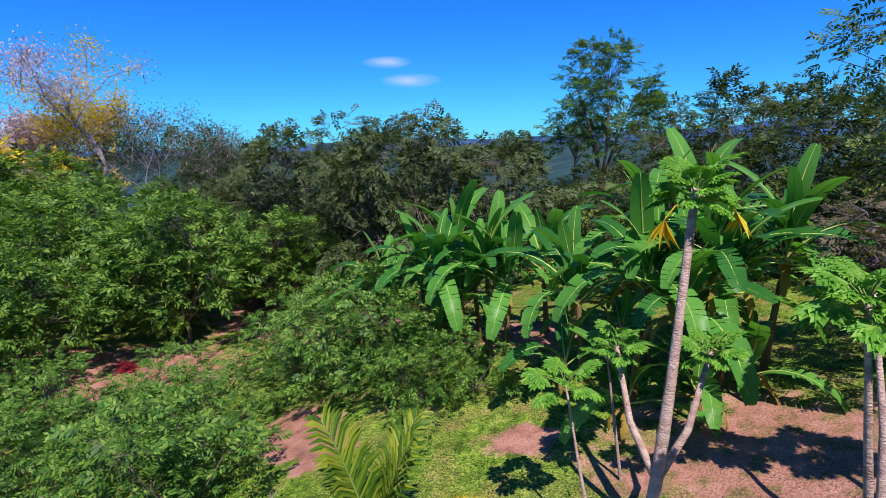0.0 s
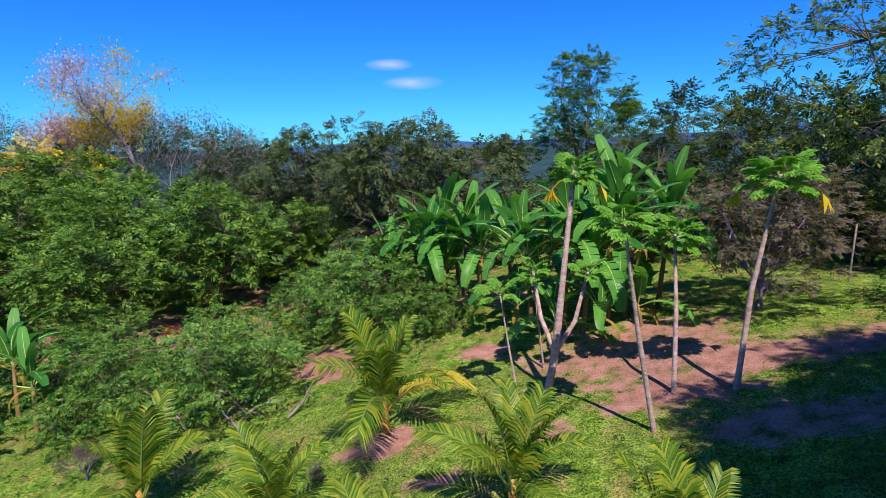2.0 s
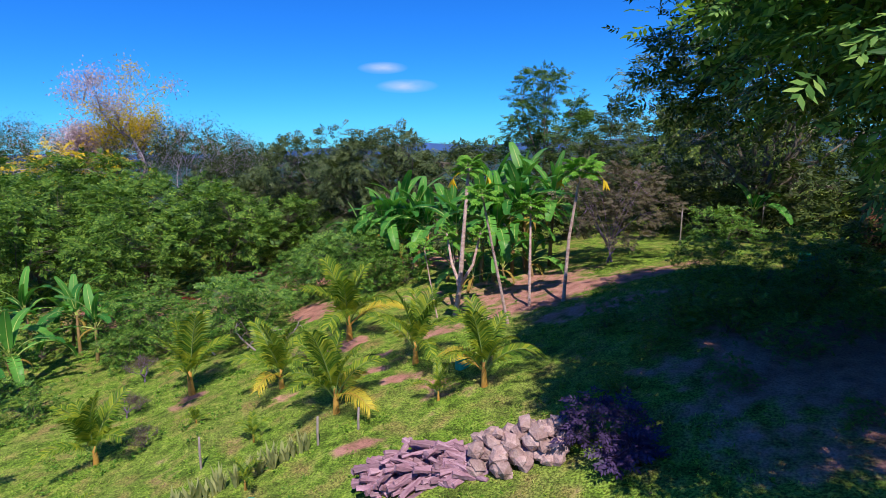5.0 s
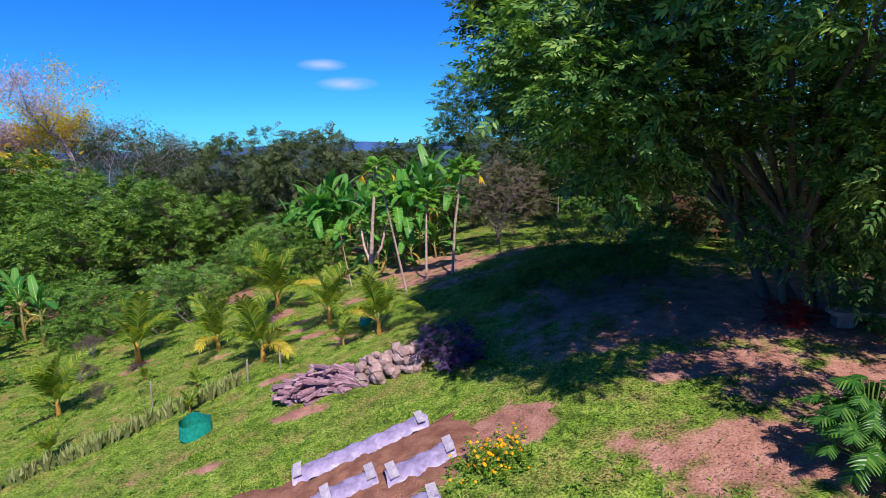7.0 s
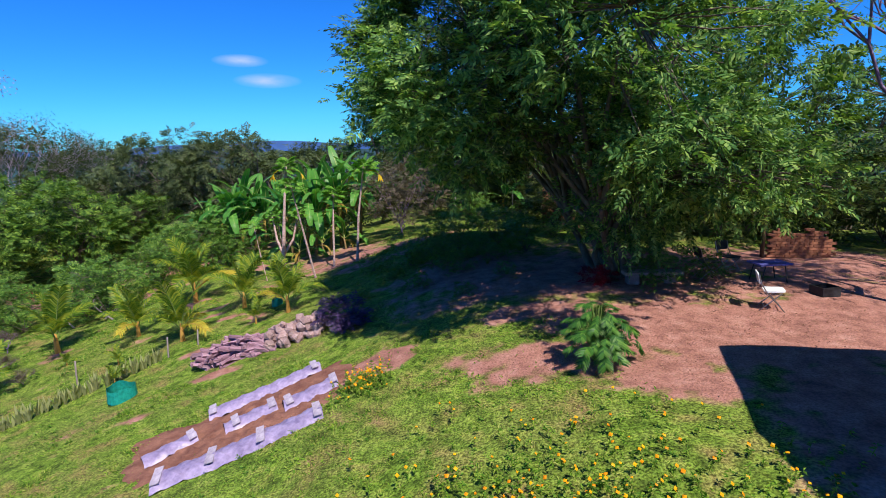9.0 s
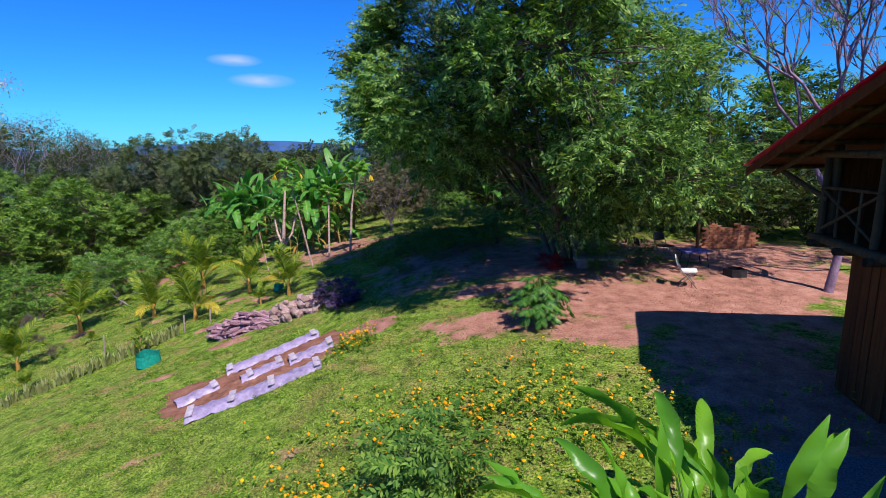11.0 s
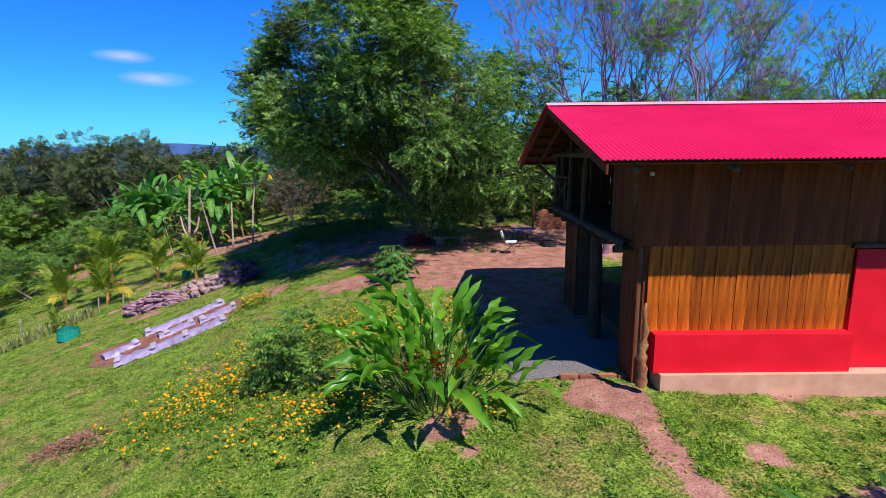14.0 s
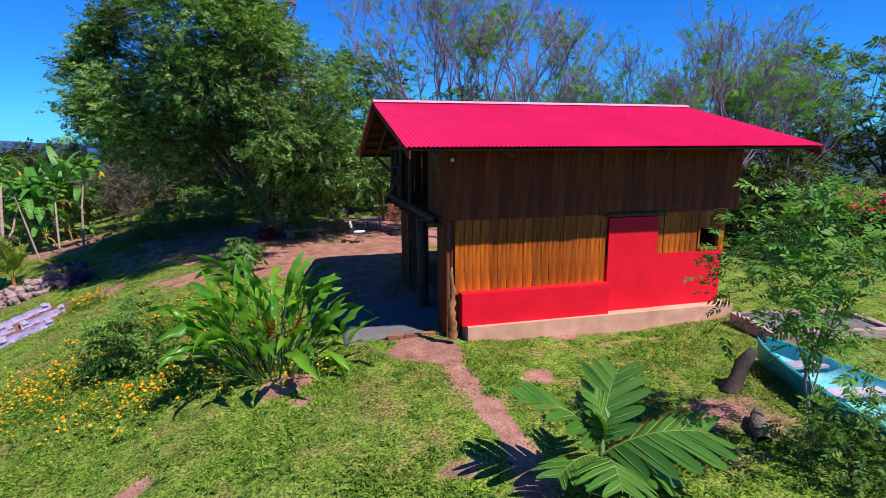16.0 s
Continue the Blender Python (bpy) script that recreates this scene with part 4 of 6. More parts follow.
def frond_mesh(seed, length, arch, pairs=30, old=False):
    rng = np.random.default_rng(seed)
    s = np.linspace(0, 1, 15)
    ang = arch[0] + (arch[1] - arch[0]) * s ** 1.3
    x = np.concatenate([[0], np.cumsum(np.cos(ang[:-1]))]) * length / 14
    z = np.concatenate([[0], np.cumsum(np.sin(ang[:-1]))]) * length / 14
    r, g = Geo(), Geo()
    tube(r, [(a, 0, b) for a, b in zip(x, z)], np.linspace(0.022, 0.004, 15), 5)
    for k in range(pairs):
        t = 0.2 + 0.8 * (k + 0.5) / pairs
        p = np.array((np.interp(t, s, x), 0, np.interp(t, s, z)))
        a = np.interp(t, s, ang)
        fw = np.array((math.cos(a), 0, math.sin(a)))
        up = np.array((-math.sin(a), 0, math.cos(a)))
        ll = length * 0.34 * math.sin(math.pi * (0.14 + 0.76 * t)) ** 0.7
        for side in (1, -1):
            d = unit(fw * (0.55 + 0.5 * t) + np.array((0, side, 0)) * 0.8 + up * 0.28 + rng.normal(size=3) * 0.06)
            w = 0.02
            q = p + d * ll * 0.5
            e = p + d * ll + np.array((0, 0, -0.32 * ll))
            g.add([p - fw * w * 0.6, p + fw * w * 0.6, q + fw * w, q - fw * w, e], [(0, 1, 2, 3)])
            g.f.append(np.array([(3, 2, 4)]) + g.n - 5)
    return r.mesh("rachis", M["orange_stem"] if old else M["green_stem"], True), g.mesh("blade", M["palm_old"] if old else M["palm"])


FROND = [frond_mesh(k, 1.62, (1.5 - 0.13 * k, 1.0 - 0.42 * k), 40) for k in range(5)]
FROND_OLD = frond_mesh(9, 1.5, (0.8, -0.7), 32, True)


def palm(x, y, size, seed, turn=0.0, old=1, count=8, label="young coconut palm with arching fronds"):
    rng = np.random.default_rng(seed)
    ob = thing("coconut_palm", label, "palm", on_ground(x, y, 0.04), turn, size, "young coconut palms")
    g = Geo()
    tube(g, [(0, 0, 0), (0.01, 0, 0.25), (0, 0.01, 0.62)], [0.09, 0.07, 0.045], 8)
    part("stem", g, M["orange_stem"], ob, smooth=True)
    for k in range(count + old):
        is_old = k >= count
        me = FROND_OLD if is_old else FROND[min(4, k * 5 // count)]
        m = pose(0, 0, 0.44 - 0.014 * k, rng.uniform(-12, 12), 0, k * 137.5 + rng.uniform(-20, 20)) @ Matrix.Scale(rng.uniform(0.85, 1.1), 4)
        fr = part("frond", me[0], None, ob, "yellowed old frond" if is_old else "", m=m)
        part("blade", me[1], None, fr)
    return ob


for k, (x, y, s, tn, old) in enumerate([(-3.3, 4.95, 1.42, 30, 1), (0.3, 2.75, 1.05, 80, 0), (2.75, 1.35, 0.95, 140, 1), (-7.2, 1.85, 1.3, 200, 0), (-3.5, 1.8, 1.0, 250, 1), (-0.6, 0.35, 1.05, 300, 2), (-6.5, -1.7, 0.95, 20, 0), (-9.2, -4.0, 1.0, 100, 0)]):
    palm(x, y, s, 200 + k, tn, old)
for k, (x, y, s) in enumerate([(1.85, 0.8, 0.42), (-3.6, -4.0, 0.5), (-2.2, -0.7, 0.35), (-5.0, 0.1, 0.32), (-0.9, -2.3, 0.35), (12.4, 3.2, 0.4)]):
    palm(x, y, s, 230 + k, k * 65, 0, 5, "small palm seedling in the grass")


def papaya_leaf(seed):
    """A seven-lobed leaf on a long stalk, along +x."""
    rng = np.random.default_rng(seed)
    st, g = Geo(), Geo()
    tip = np.array((0.42, 0, 0.12))
    tube(st, [(0, 0, 0), (0.24, 0, 0.1), tip], [0.011, 0.009, 0.006], 5)
    for k in range(9):
        a = (k - 4) * 0.62
        ln = 0.34 * (1 - 0.07 * abs(k - 4)) * rng.uniform(0.9, 1.1)
        for b, from_, f, wide in ((a, 0.0, 1.0, 0.15), (a + 0.55, 0.3, 0.42, 0.2), (a - 0.55, 0.3, 0.42, 0.2), (a + 0.5, 0.58, 0.34, 0.2), (a - 0.5, 0.58, 0.34, 0.2)):
            root = tip + np.array((math.cos(a), math.sin(a), -0.10 - 0.35 * from_)) * ln * from_
            d = np.array((math.cos(b), math.sin(b), -0.16))
            side = np.array((-math.sin(b), math.cos(b), 0))
            e = root + d * ln * f
            mid = root + d * ln * f * 0.5
            w = ln * wide * (0.5 + 0.5 * f)
            g.add([root, mid + side * w + (0, 0, 0.012), e - (0, 0, 0.2 * ln * f), mid - side * w + (0, 0, 0.012)], [(0, 1, 2), (0, 2, 3)])
    return st.mesh("stalk", M["green_stem"], True), g.mesh("blade", M["papaya"])


PAP = [papaya_leaf(k) for k in range(3)]
g = Geo()
tube(g, [(0, 0, 0), (0.3, 0, -0.02), (0.45, 0, -0.12)], [0.01, 0.008, 0.005], 5)
for k in range(6):
    a = (k - 2.5) * 0.6
    g.add([(0.45, 0, -0.12), (0.52, 0.05 * math.sin(a) + 0.03, -0.2), (0.45 + 0.14 * math.cos(a), 0.16 * math.sin(a), -0.36), (0.5, 0.05 * math.sin(a) - 0.03, -0.22)], [(0, 1, 2), (0, 2, 3)])
PAP_OLD = g.mesh("old_leaf", M["papaya_old"])


def papaya(pts, r0, seed, old=1, leaves_=16, size=1.0, side_crowns=(), label="slender papaya tree with a tuft of lobed leaves"):
    rng = np.random.default_rng(seed)
    base = np.array(on_ground(pts[0][0], pts[0][1], 0.06))
    ob = thing("papaya_tree", label, "papaya tree", base, 0, 1, "papaya trees")
    loc = [np.array(p) - base for p in pts]
    loc[0][2] = 0
    loc = [np.array([np.interp(t, np.linspace(0, 1, len(loc)), [p[i] for p in loc]) for i in range(3)]) for t in np.linspace(0, 1, 9)]
    g = Geo()
    tube(g, loc, np.linspace(r0, r0 * 0.5, 9) * (1 + 0.06 * np.sin(np.arange(9) * 5)), 9)
    part("trunk", g, M["papaya_bark"], ob, smooth=True)
    crowns = [(loc[-1], size, leaves_)]
    for (fx, fy, fz), to, s, n in side_crowns:
        g = Geo()
        a, e = np.array((fx, fy, fz)) - base, np.array(to) - base
        tube(g, [a, a + (e - a) * 0.5 + (e - a) * (0.12, 0.12, -0.12), e], [r0 * 0.6, r0 * 0.5, r0 * 0.3], 8)
        part("side_trunk", g, M["papaya_bark"], ob, smooth=True)
        crowns.append((e, s, n))
    for top, s, n in crowns:
        for k in range(n):
            m = Matrix.Translation(top + np.array((0, 0, -0.012 * k * s))) @ pose(0, 0, 0, rng.uniform(-20, 20), -38 + 62 * k / n, k * 137.5) @ Matrix.Scale(s * rng.uniform(0.8, 1.15), 4)
            lf = part("leaf", PAP[k % 3][1], None, ob, m=m)
            part("stalk", PAP[k % 3][0], None, lf)
    for k in range(old):
        m = Matrix.Translation(loc[-1] + np.array((0, 0, -0.15))) @ pose(0, 0, 0, 0, 0, 200 * k + seed * 40) @ Matrix.Scale(1.4, 4)
        part("dead_leaf", PAP_OLD, None, ob, "withered yellow leaf", m=m)
    return ob


papaya([(-0.05, 6.4, -1.8), (0.1, 6.5, -0.8), (0.22, 6.55, 0.8), (0.36, 6.8, 3.09)], 0.10, 1, 2, 20, 0.78,
       [((0.1, 6.5, -0.75), (0.66, 7.0, 0.95), 0.62, 13), ((0.08, 6.5, -0.7), (-0.5, 6.9, 0.9), 0.6, 12)], "tall forked papaya tree with scarred grey trunk")
papaya([(2.2, 5.0, -1.4), (1.85, 4.9, 0.5), (1.58, 4.6, 2.43)], 0.052, 2, 0, 18, 0.72)
papaya([(2.47, 6.35, -1.2), (2.42, 6.6, 0.4), (2.31, 7.1, 1.86)], 0.056, 3, 0, 20, 0.82)
papaya([(3.52, 6.32, -0.95), (3.64, 6.4, 1.0), (3.93, 6.5, 3.04)], 0.06, 4, 2, 22, 0.88)
papaya([(-0.6, 6.2, -1.9), (-0.85, 6.25, -0.7), (-1.07, 6.3, 0.5)], 0.03, 5, 0, 9, 0.75, label="thin young papaya with a small tuft")
papaya([(-0.45, 7.8, -1.7), (-0.6, 7.8, -0.6), (-0.75, 7.9, 0.4)], 0.03, 6, 0, 8, 0.7, label="thin young papaya with a small tuft")

# ---- house ----
house = thing("house", "two-storey wooden house with red metal roof and red base", "house", (0, 0, 0))


def box_part(name, material, parent, *dims, label="", bev=0.0):
    g = Geo()
    block(g, *dims, bev)
    return part(name, g, material, parent, label)


def log(name, parent, a, b, r0, r1=None, material="timber", bow=0.0, label=""):
    g = Geo()
    a, b = np.array(a, float), np.array(b, float)
    r1 = r1 or r0
    pts = [a + (b - a) * t + np.array((bow, bow, 0)) * math.sin(t * 3.14) * (1 if i % 2 else 0.6) for i, t in enumerate(np.linspace(0, 1, 6))]
    tube(g, pts, np.linspace(r0, r1, 6) * (1 + 0.05 * np.sin(np.arange(6) * 2.3)), 9)
    return part(name, g, M[material], parent, label, smooth=True)


FRONT, SIDE, BACK, EAST = -13.40, 16.62, -7.60, 22.66
DECK = 2.45
box_part("foundation", M["concrete"], house, 16.93, 22.78, -13.70, -13.22, -0.3, 0.44, label="pale pink concrete footing")
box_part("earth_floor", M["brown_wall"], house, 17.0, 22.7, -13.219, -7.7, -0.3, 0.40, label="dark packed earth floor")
box_part("red_base", M["red_paint"], house, 16.84, 19.87, -13.62, -13.36, 0.441, 1.06, label="red painted low wall")
box_part("red_wall", M["red_paint"], house, 19.87, 22.60, -13.44, -13.30, 0.441, 1.57, label="red painted wall")
door = box_part("door", M["red_paint"], house, 19.89, 21.0, -13.47, -13.441, 0.445, 2.34, label="tall plain red door")
log("lintel", house, (19.8, FRONT - 0.06, 2.40), (21.15, FRONT - 0.06, 2.40), 0.045)
rngh = np.random.default_rng(77)


def plank_mesh(w, h, seed, wane=1.0):
    """An upright board with wavy waney edges, base at the origin, facing -y."""
    r = np.random.default_rng(seed)
    zs = np.linspace(0, h, 7)
    lo = -w / 2 + r.normal(size=7) * w * 0.035 * wane
    hi = w / 2 + r.normal(size=7) * w * 0.05 * wane
    g = Geo()
    v = [(x, y, z) for z, a, b in zip(zs, lo, hi) for x, y in ((a, -0.012), (b, -0.012), (b, 0.012), (a, 0.012))]
    f = [(4 * k + j, 4 * k + (j + 1) % 4, 4 * k + 4 + (j + 1) % 4, 4 * k + 4 + j) for k in range(6) for j in range(4)] + [(3, 2, 1, 0), (24, 25, 26, 27)]
    g.add(v, f)
    return g


def boards(parent, x0, x1, y, z0, z1, width, material, along="x", gap=0.012, sloped=None, hole=None, name="plank"):
    """A run of upright planks along x at y, or along y at x (along='y': x0..x1 run along y and y is the x of the wall)."""
    variants = {}
    at = x0
    k = 0
    while at < x1 - 0.03:
        w = min(width * rngh.uniform(0.8, 1.22), x1 - at)
        mid = at + w / 2
        tops = [(z0, z1 if sloped is None else sloped(mid))]
        if hole and hole[0] < mid < hole[1]:
            tops = [(z0, hole[2]), (hole[3], tops[0][1])]
        for a, b in tops:
            key = (round(w, 2), round(b - a, 1), k % 3)
            if key not in variants:
                variants[key] = plank_mesh(round(w, 2) - gap, b - a, k, 0.1 if material == "board" else 0.5).mesh(name, M[material])
            lift = rngh.uniform(-0.006, 0.006)
            m = pose(mid, y + lift, a) if along == "x" else pose(y + lift, mid, a, 0, 0, -90)
            ob = part(name, variants[key], None, parent, m=m @ Matrix.Diagonal((1, 1, (b - a) / max(0.05, variants[key].vertices[-1].co.z), 1)))
        at += w
        k += 1


boards(house, 16.76, 19.88, FRONT, 1.0, 2.45, 0.165, "plank", gap=0.005)
boards(house, 21.0, 22.64, FRONT - 0.02, 1.54, 2.45, 0.15, "plank", hole=(22.0, 22.5, 1.64, 2.05))
boards(house, 16.52, 22.9, FRONT - 0.045, 2.41, 3.9, 0.24, "board", gap=0.003)
# inner lining keeps light from leaking between planks
box_part("lining", M["board"], house, 16.7, 22.0, FRONT + 0.03, FRONT + 0.06, 0.45, 3.9)
box_part("lining", M["board"], house, 22.5, 22.66, FRONT + 0.03, FRONT + 0.06, 0.45, 3.9)
box_part("lining", M["board"], house, 22.0, 22.5, FRONT + 0.03, FRONT + 0.06, 2.06, 3.9)
box_part("lining", M["board"], house, 22.0, 22.5, FRONT + 0.03, FRONT + 0.06, 0.45, 1.63)
win = thing("window_1", "small unglazed window with a plain wooden frame", "window", kind="structure")
for d in ((22.0, 22.5, 1.60, 1.645), (22.0, 22.5, 2.045, 2.085), (21.98, 22.02, 1.60, 2.085), (22.48, 22.52, 1.60, 2.085)):
    box_part("window_frame", M["plank"], win, d[0], d[1], FRONT - 0.055, FRONT + 0.03, d[2], d[3])
for x, y, z in ((16.74, -13.27, 0.0), (22.58, -13.27, 0.0), (16.66, -7.72, 2.4), (22.6, -7.72, 0.0)):
    log("corner_post", house, (x, y, z), (x, y, 3.95), 0.075, 0.065, bow=0.01)
# open gable end
boards(house, -13.36, -12.62, SIDE, 0.1, 2.42, 0.18, "board", "y")
boards(house, -9.62, -8.5, SIDE, 0.1, 2.42, 0.18, "board", "y")
boards(house, -13.42, -12.12, SIDE - 0.06, 2.36, 4.1, 0.19, "board", "y", sloped=lambda y: 4.55 - abs(y + 10.3) * 0.25)
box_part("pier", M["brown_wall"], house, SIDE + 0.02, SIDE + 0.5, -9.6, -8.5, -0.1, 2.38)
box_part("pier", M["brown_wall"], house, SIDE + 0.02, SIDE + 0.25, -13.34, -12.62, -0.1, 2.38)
log("post", house, (16.6, -11.2, -0.1), (16.6, -11.12, 2.42), 0.14, 0.11, bow=0.03)
log("post", house, (18.6, -9.0, -0.1), (18.6, -9.0, 2.4), 0.11)
log("post", house, (20.4, -7.8, -0.1), (20.4, -7.8, 2.4), 0.11)
log("deck_beam", house, (16.46, -13.22, 2.38), (16.46, -7.6, 2.38), 0.07)
for k in range(8):
    log("joist", house, (16.3, -13.1 + k * 0.75, 2.31), (22.6, -13.1 + k * 0.75, 2.31), 0.06)
box_part("deck", M["board"], house, 16.5, 22.6, -13.32, -7.62, 2.385, 2.45)
for y, top in ((-9.18, 4.22), (-10.45, 4.42), (-7.75, 3.75)):
    log("upper_post", house, (16.5, y, 2.45), (16.54, y + 0.06, top), 0.062, 0.05, bow=0.02)
for a, b in (((16.5, -7.7, 3.2), (16.5, -9.2, 3.22)), ((16.5, -7.75, 2.52), (16.5, -9.15, 3.18)), ((16.5, -7.75, 3.16), (16.5, -9.15, 2.52)), ((16.5, -8.2, 2.46), (16.5, -8.2, 3.2)), ((16.5, -8.75, 2.46), (16.5, -8.75, 3.2))):
    log("rail", house, a, b, 0.028, 0.022)
log("tie_beam", house, (16.5, -13.6, 3.78), (16.5, -7.0, 3.72), 0.06)
log("brace", house, (16.55, -13.3, 3.0), (16.2, -14.1, 3.68), 0.045)
log("brace", house, (16.55, -7.8, 3.0), (16.2, -6.8, 3.45), 0.045)
box_part("inner_wall", M["board"], house, 18.9, 18.96, -13.25, -7.9, 2.46, 3.62)
boards(house, 16.7, 22.6, BACK, 2.4, 3.7, 0.22, "board")
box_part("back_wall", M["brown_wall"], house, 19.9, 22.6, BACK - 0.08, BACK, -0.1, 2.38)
box_part("end_wall", M["red_paint"], house, EAST - 0.06, EAST, -13.28, -7.66, 0.0, 1.57)
boards(house, -13.3, -7.66, EAST, 1.57, 4.2, 0.22, "board", "y", sloped=lambda y: 4.55 - abs(y + 10.3) * 0.25)
# roof: corrugated sheets, rafters, barge boards, ridge cap
RIDGE_Y, RIDGE_Z = -10.30, 4.74


def sheet_roof(x0, x1, y1, z1, n):
    w = (x1 - x0) / n
    for k in range(n):
        g = Geo()
        xs = np.linspace(x0 + k * w - 0.03, x0 + (k + 1) * w + 0.01, int((w + 0.04) / 0.076 * 6) + 1)
        wave = 0.011 * np.sin(xs * 2 * math.pi / 0.076) + (0.0012 if k % 2 else 0.0)
        ts = np.linspace(0, 1.0, 4)
        jit = rngh.uniform(-0.006, 0.006)
        v = [(x, RIDGE_Y + (y1 + jit - RIDGE_Y) * t, RIDGE_Z + (z1 - RIDGE_Z) * t + h) for t in ts for x, h in zip(xs, wave)]
        nn = len(xs)
        f = [(r * nn + i, r * nn + i + 1, (r + 1) * nn + i + 1, (r + 1) * nn + i) for r in range(3) for i in range(nn - 1)]
        v += [(a, b, c - 0.003) for a, b, c in v]
        f += [tuple(len(v) // 2 + q for q in reversed(p)) for p in f]
        g.add(v, f)
        part("roof_sheet", g, M["roof"], house, smooth=True)


sheet_roof(15.72, 23.92, -14.38, 3.725, 10)
sheet_roof(15.72, 23.92, -6.5, 3.50, 10)
g = Geo()
prof = [(-0.17, -0.028), (-0.06, 0.012), (0.0, 0.035), (0.06, 0.010), (0.17, -0.038)]
xs = np.linspace(15.70, 23.94, 12)
g.add([(x, RIDGE_Y + a, RIDGE_Z + c + 0.012) for x in xs for a, c in prof], [(i * 5 + j, (i + 1) * 5 + j, (i + 1) * 5 + j + 1, i * 5 + j + 1) for i in range(11) for j in range(4)])
part("ridge_cap", g, surface("pale_ridge_cap", (0.70, 0.28, 0.36), (0.80, 0.42, 0.48), 3, 0.35, 20, 0.05, 0.003, vary=0), house, "pale folded ridge cap", smooth=True)
for y1, z1 in ((-14.34, 3.70), (-6.55, 3.48)):
    # dark boarding under the sheets
    g = Geo()
    g.add([(x, y, z - dz) for x in (15.8, 23.84) for y, z in ((RIDGE_Y, RIDGE_Z - 0.02), (y1, z1 + 0.004)) for dz in (0.014, 0.026)],
          [(0, 2, 3, 1), (4, 5, 7, 6), (0, 4, 6, 2), (1, 3, 7, 5), (2, 6, 7, 3), (0, 1, 5, 4)])
    part("roof_boarding", g, M["board"], house)
for y1, z1 in ((-14.36, 3.70), (-6.53, 3.48)):
    for x in (15.76, 23.88):
        g = Geo()
        a, b = np.array((x, RIDGE_Y, RIDGE_Z - 0.03)), np.array((x, y1, z1 - 0.03))
        g.add([a + (dx, 0, dz) for dx in (-0.016, 0.016) for dz in (0, -0.15)] + [b + (dx, 0, dz) for dx in (-0.016, 0.016) for dz in (0, -0.13)],
              [(0, 1, 5, 4), (2, 6, 7, 3), (0, 4, 6, 2), (1, 3, 7, 5), (4, 5, 7, 6), (0, 2, 3, 1)])
        part("barge_board", g, M["board"], house)
    for k in range(6):
        t = 0.1 + k * 0.17
        log("purlin", house, (15.78, RIDGE_Y + (y1 - RIDGE_Y) * t, RIDGE_Z - 0.06 + (z1 - RIDGE_Z) * t), (23.86, RIDGE_Y + (y1 - RIDGE_Y) * t, RIDGE_Z - 0.06 + (z1 - RIDGE_Z) * t), 0.035)
    for x in (16.2, 17.5, 19, 20.5, 22.0, 23.2):
        log("rafter", house, (x, RIDGE_Y, RIDGE_Z - 0.14), (x, y1 * 0.98 + RIDGE_Y * 0.02, z1 - 0.12), 0.045)
log("bulkhead_lamp", house, (16.66, FRONT - 0.10, 3.50), (16.71, FRONT - 0.10, 3.50), 0.032, 0.032, "white", label="small round white lamp")

# carved figure board leaning at the corner
g = Geo()
prof = [(0.0, 0.085), (0.1, 0.09), (0.18, 0.06), (0.3, 0.085), (0.38, 0.055), (0.5, 0.09), (0.58, 0.05), (0.7, 0.08), (0.78, 0.035), (0.92, 0.06), (1.05, 0.03), (1.2, 0.04), (1.36, 0.015)]
tube(g, [(0.02 * math.sin(z * 9), 0, z) for z, w in prof], [w for z, w in prof], 9)
solo("carved_post", g, surface("carved_wood", (0.22, 0.06, 0.02), (0.50, 0.24, 0.10), 9, 0.6, 40, 0.6, 0.01), "carved reddish wooden post leaning on the house corner", "carving", smooth=True, m=pose(16.62, -13.72, 0.28, 4, -3, 20))

# gravel strip and its edging beside the open ground floor
g = Geo()
xs, ys = np.linspace(14.7, 17.2, 40), np.linspace(-13.05, -10.6, 70)
gxx, gyy = np.meshgrid(xs, ys)
edge_in = np.minimum.reduce([(gxx - 14.7) / 0.4, (gyy + 13.05) / 0.08, (-10.6 - gyy) / 0.5])
gz = H(gxx, gyy) * np.clip((17 - gxx) / 2.5, 0.3, 1) + 0.09 + np.clip(edge_in, -0.2, 1) * 0.03 - np.where(edge_in < 0.02, 0.2, 0)
gz = np.maximum(gz, 0.16 - 0.12 * np.clip((15.6 - gxx), 0, 9)) + 0.008 * wobble(gxx, gyy, 40)
g.add(np.stack([gxx, gyy, gz], -1), [(j * 40 + i, j * 40 + i + 1, (j + 1) * 40 + i + 1, (j + 1) * 40 + i) for j in range(69) for i in range(39)])
solo("gravel_strip", g, M["gravel"], "grey gravel strip beside the open ground floor", "gravel", kind="structure", smooth=True)
kerb = thing("gravel_kerb", "low row of clay edging blocks by the gravel", "edging", (0, 0, 0))
g = Geo()
block(g, -0.15, 0.15, -0.045, 0.045, 0, 0.13, 0.012)
me = g.mesh("edging_block", M["brick"])
for k in range(4, 8):
    part("edging_block", me, None, kerb, m=pose(14.4 + k * 0.315, -13.12 - 0.02 * (k % 2), float(H(14.4 + k * 0.315, -13.1)) * 0.4 + 0.04, 0, 0, rngh.uniform(-3, 3)))

# ---- yard furniture ----


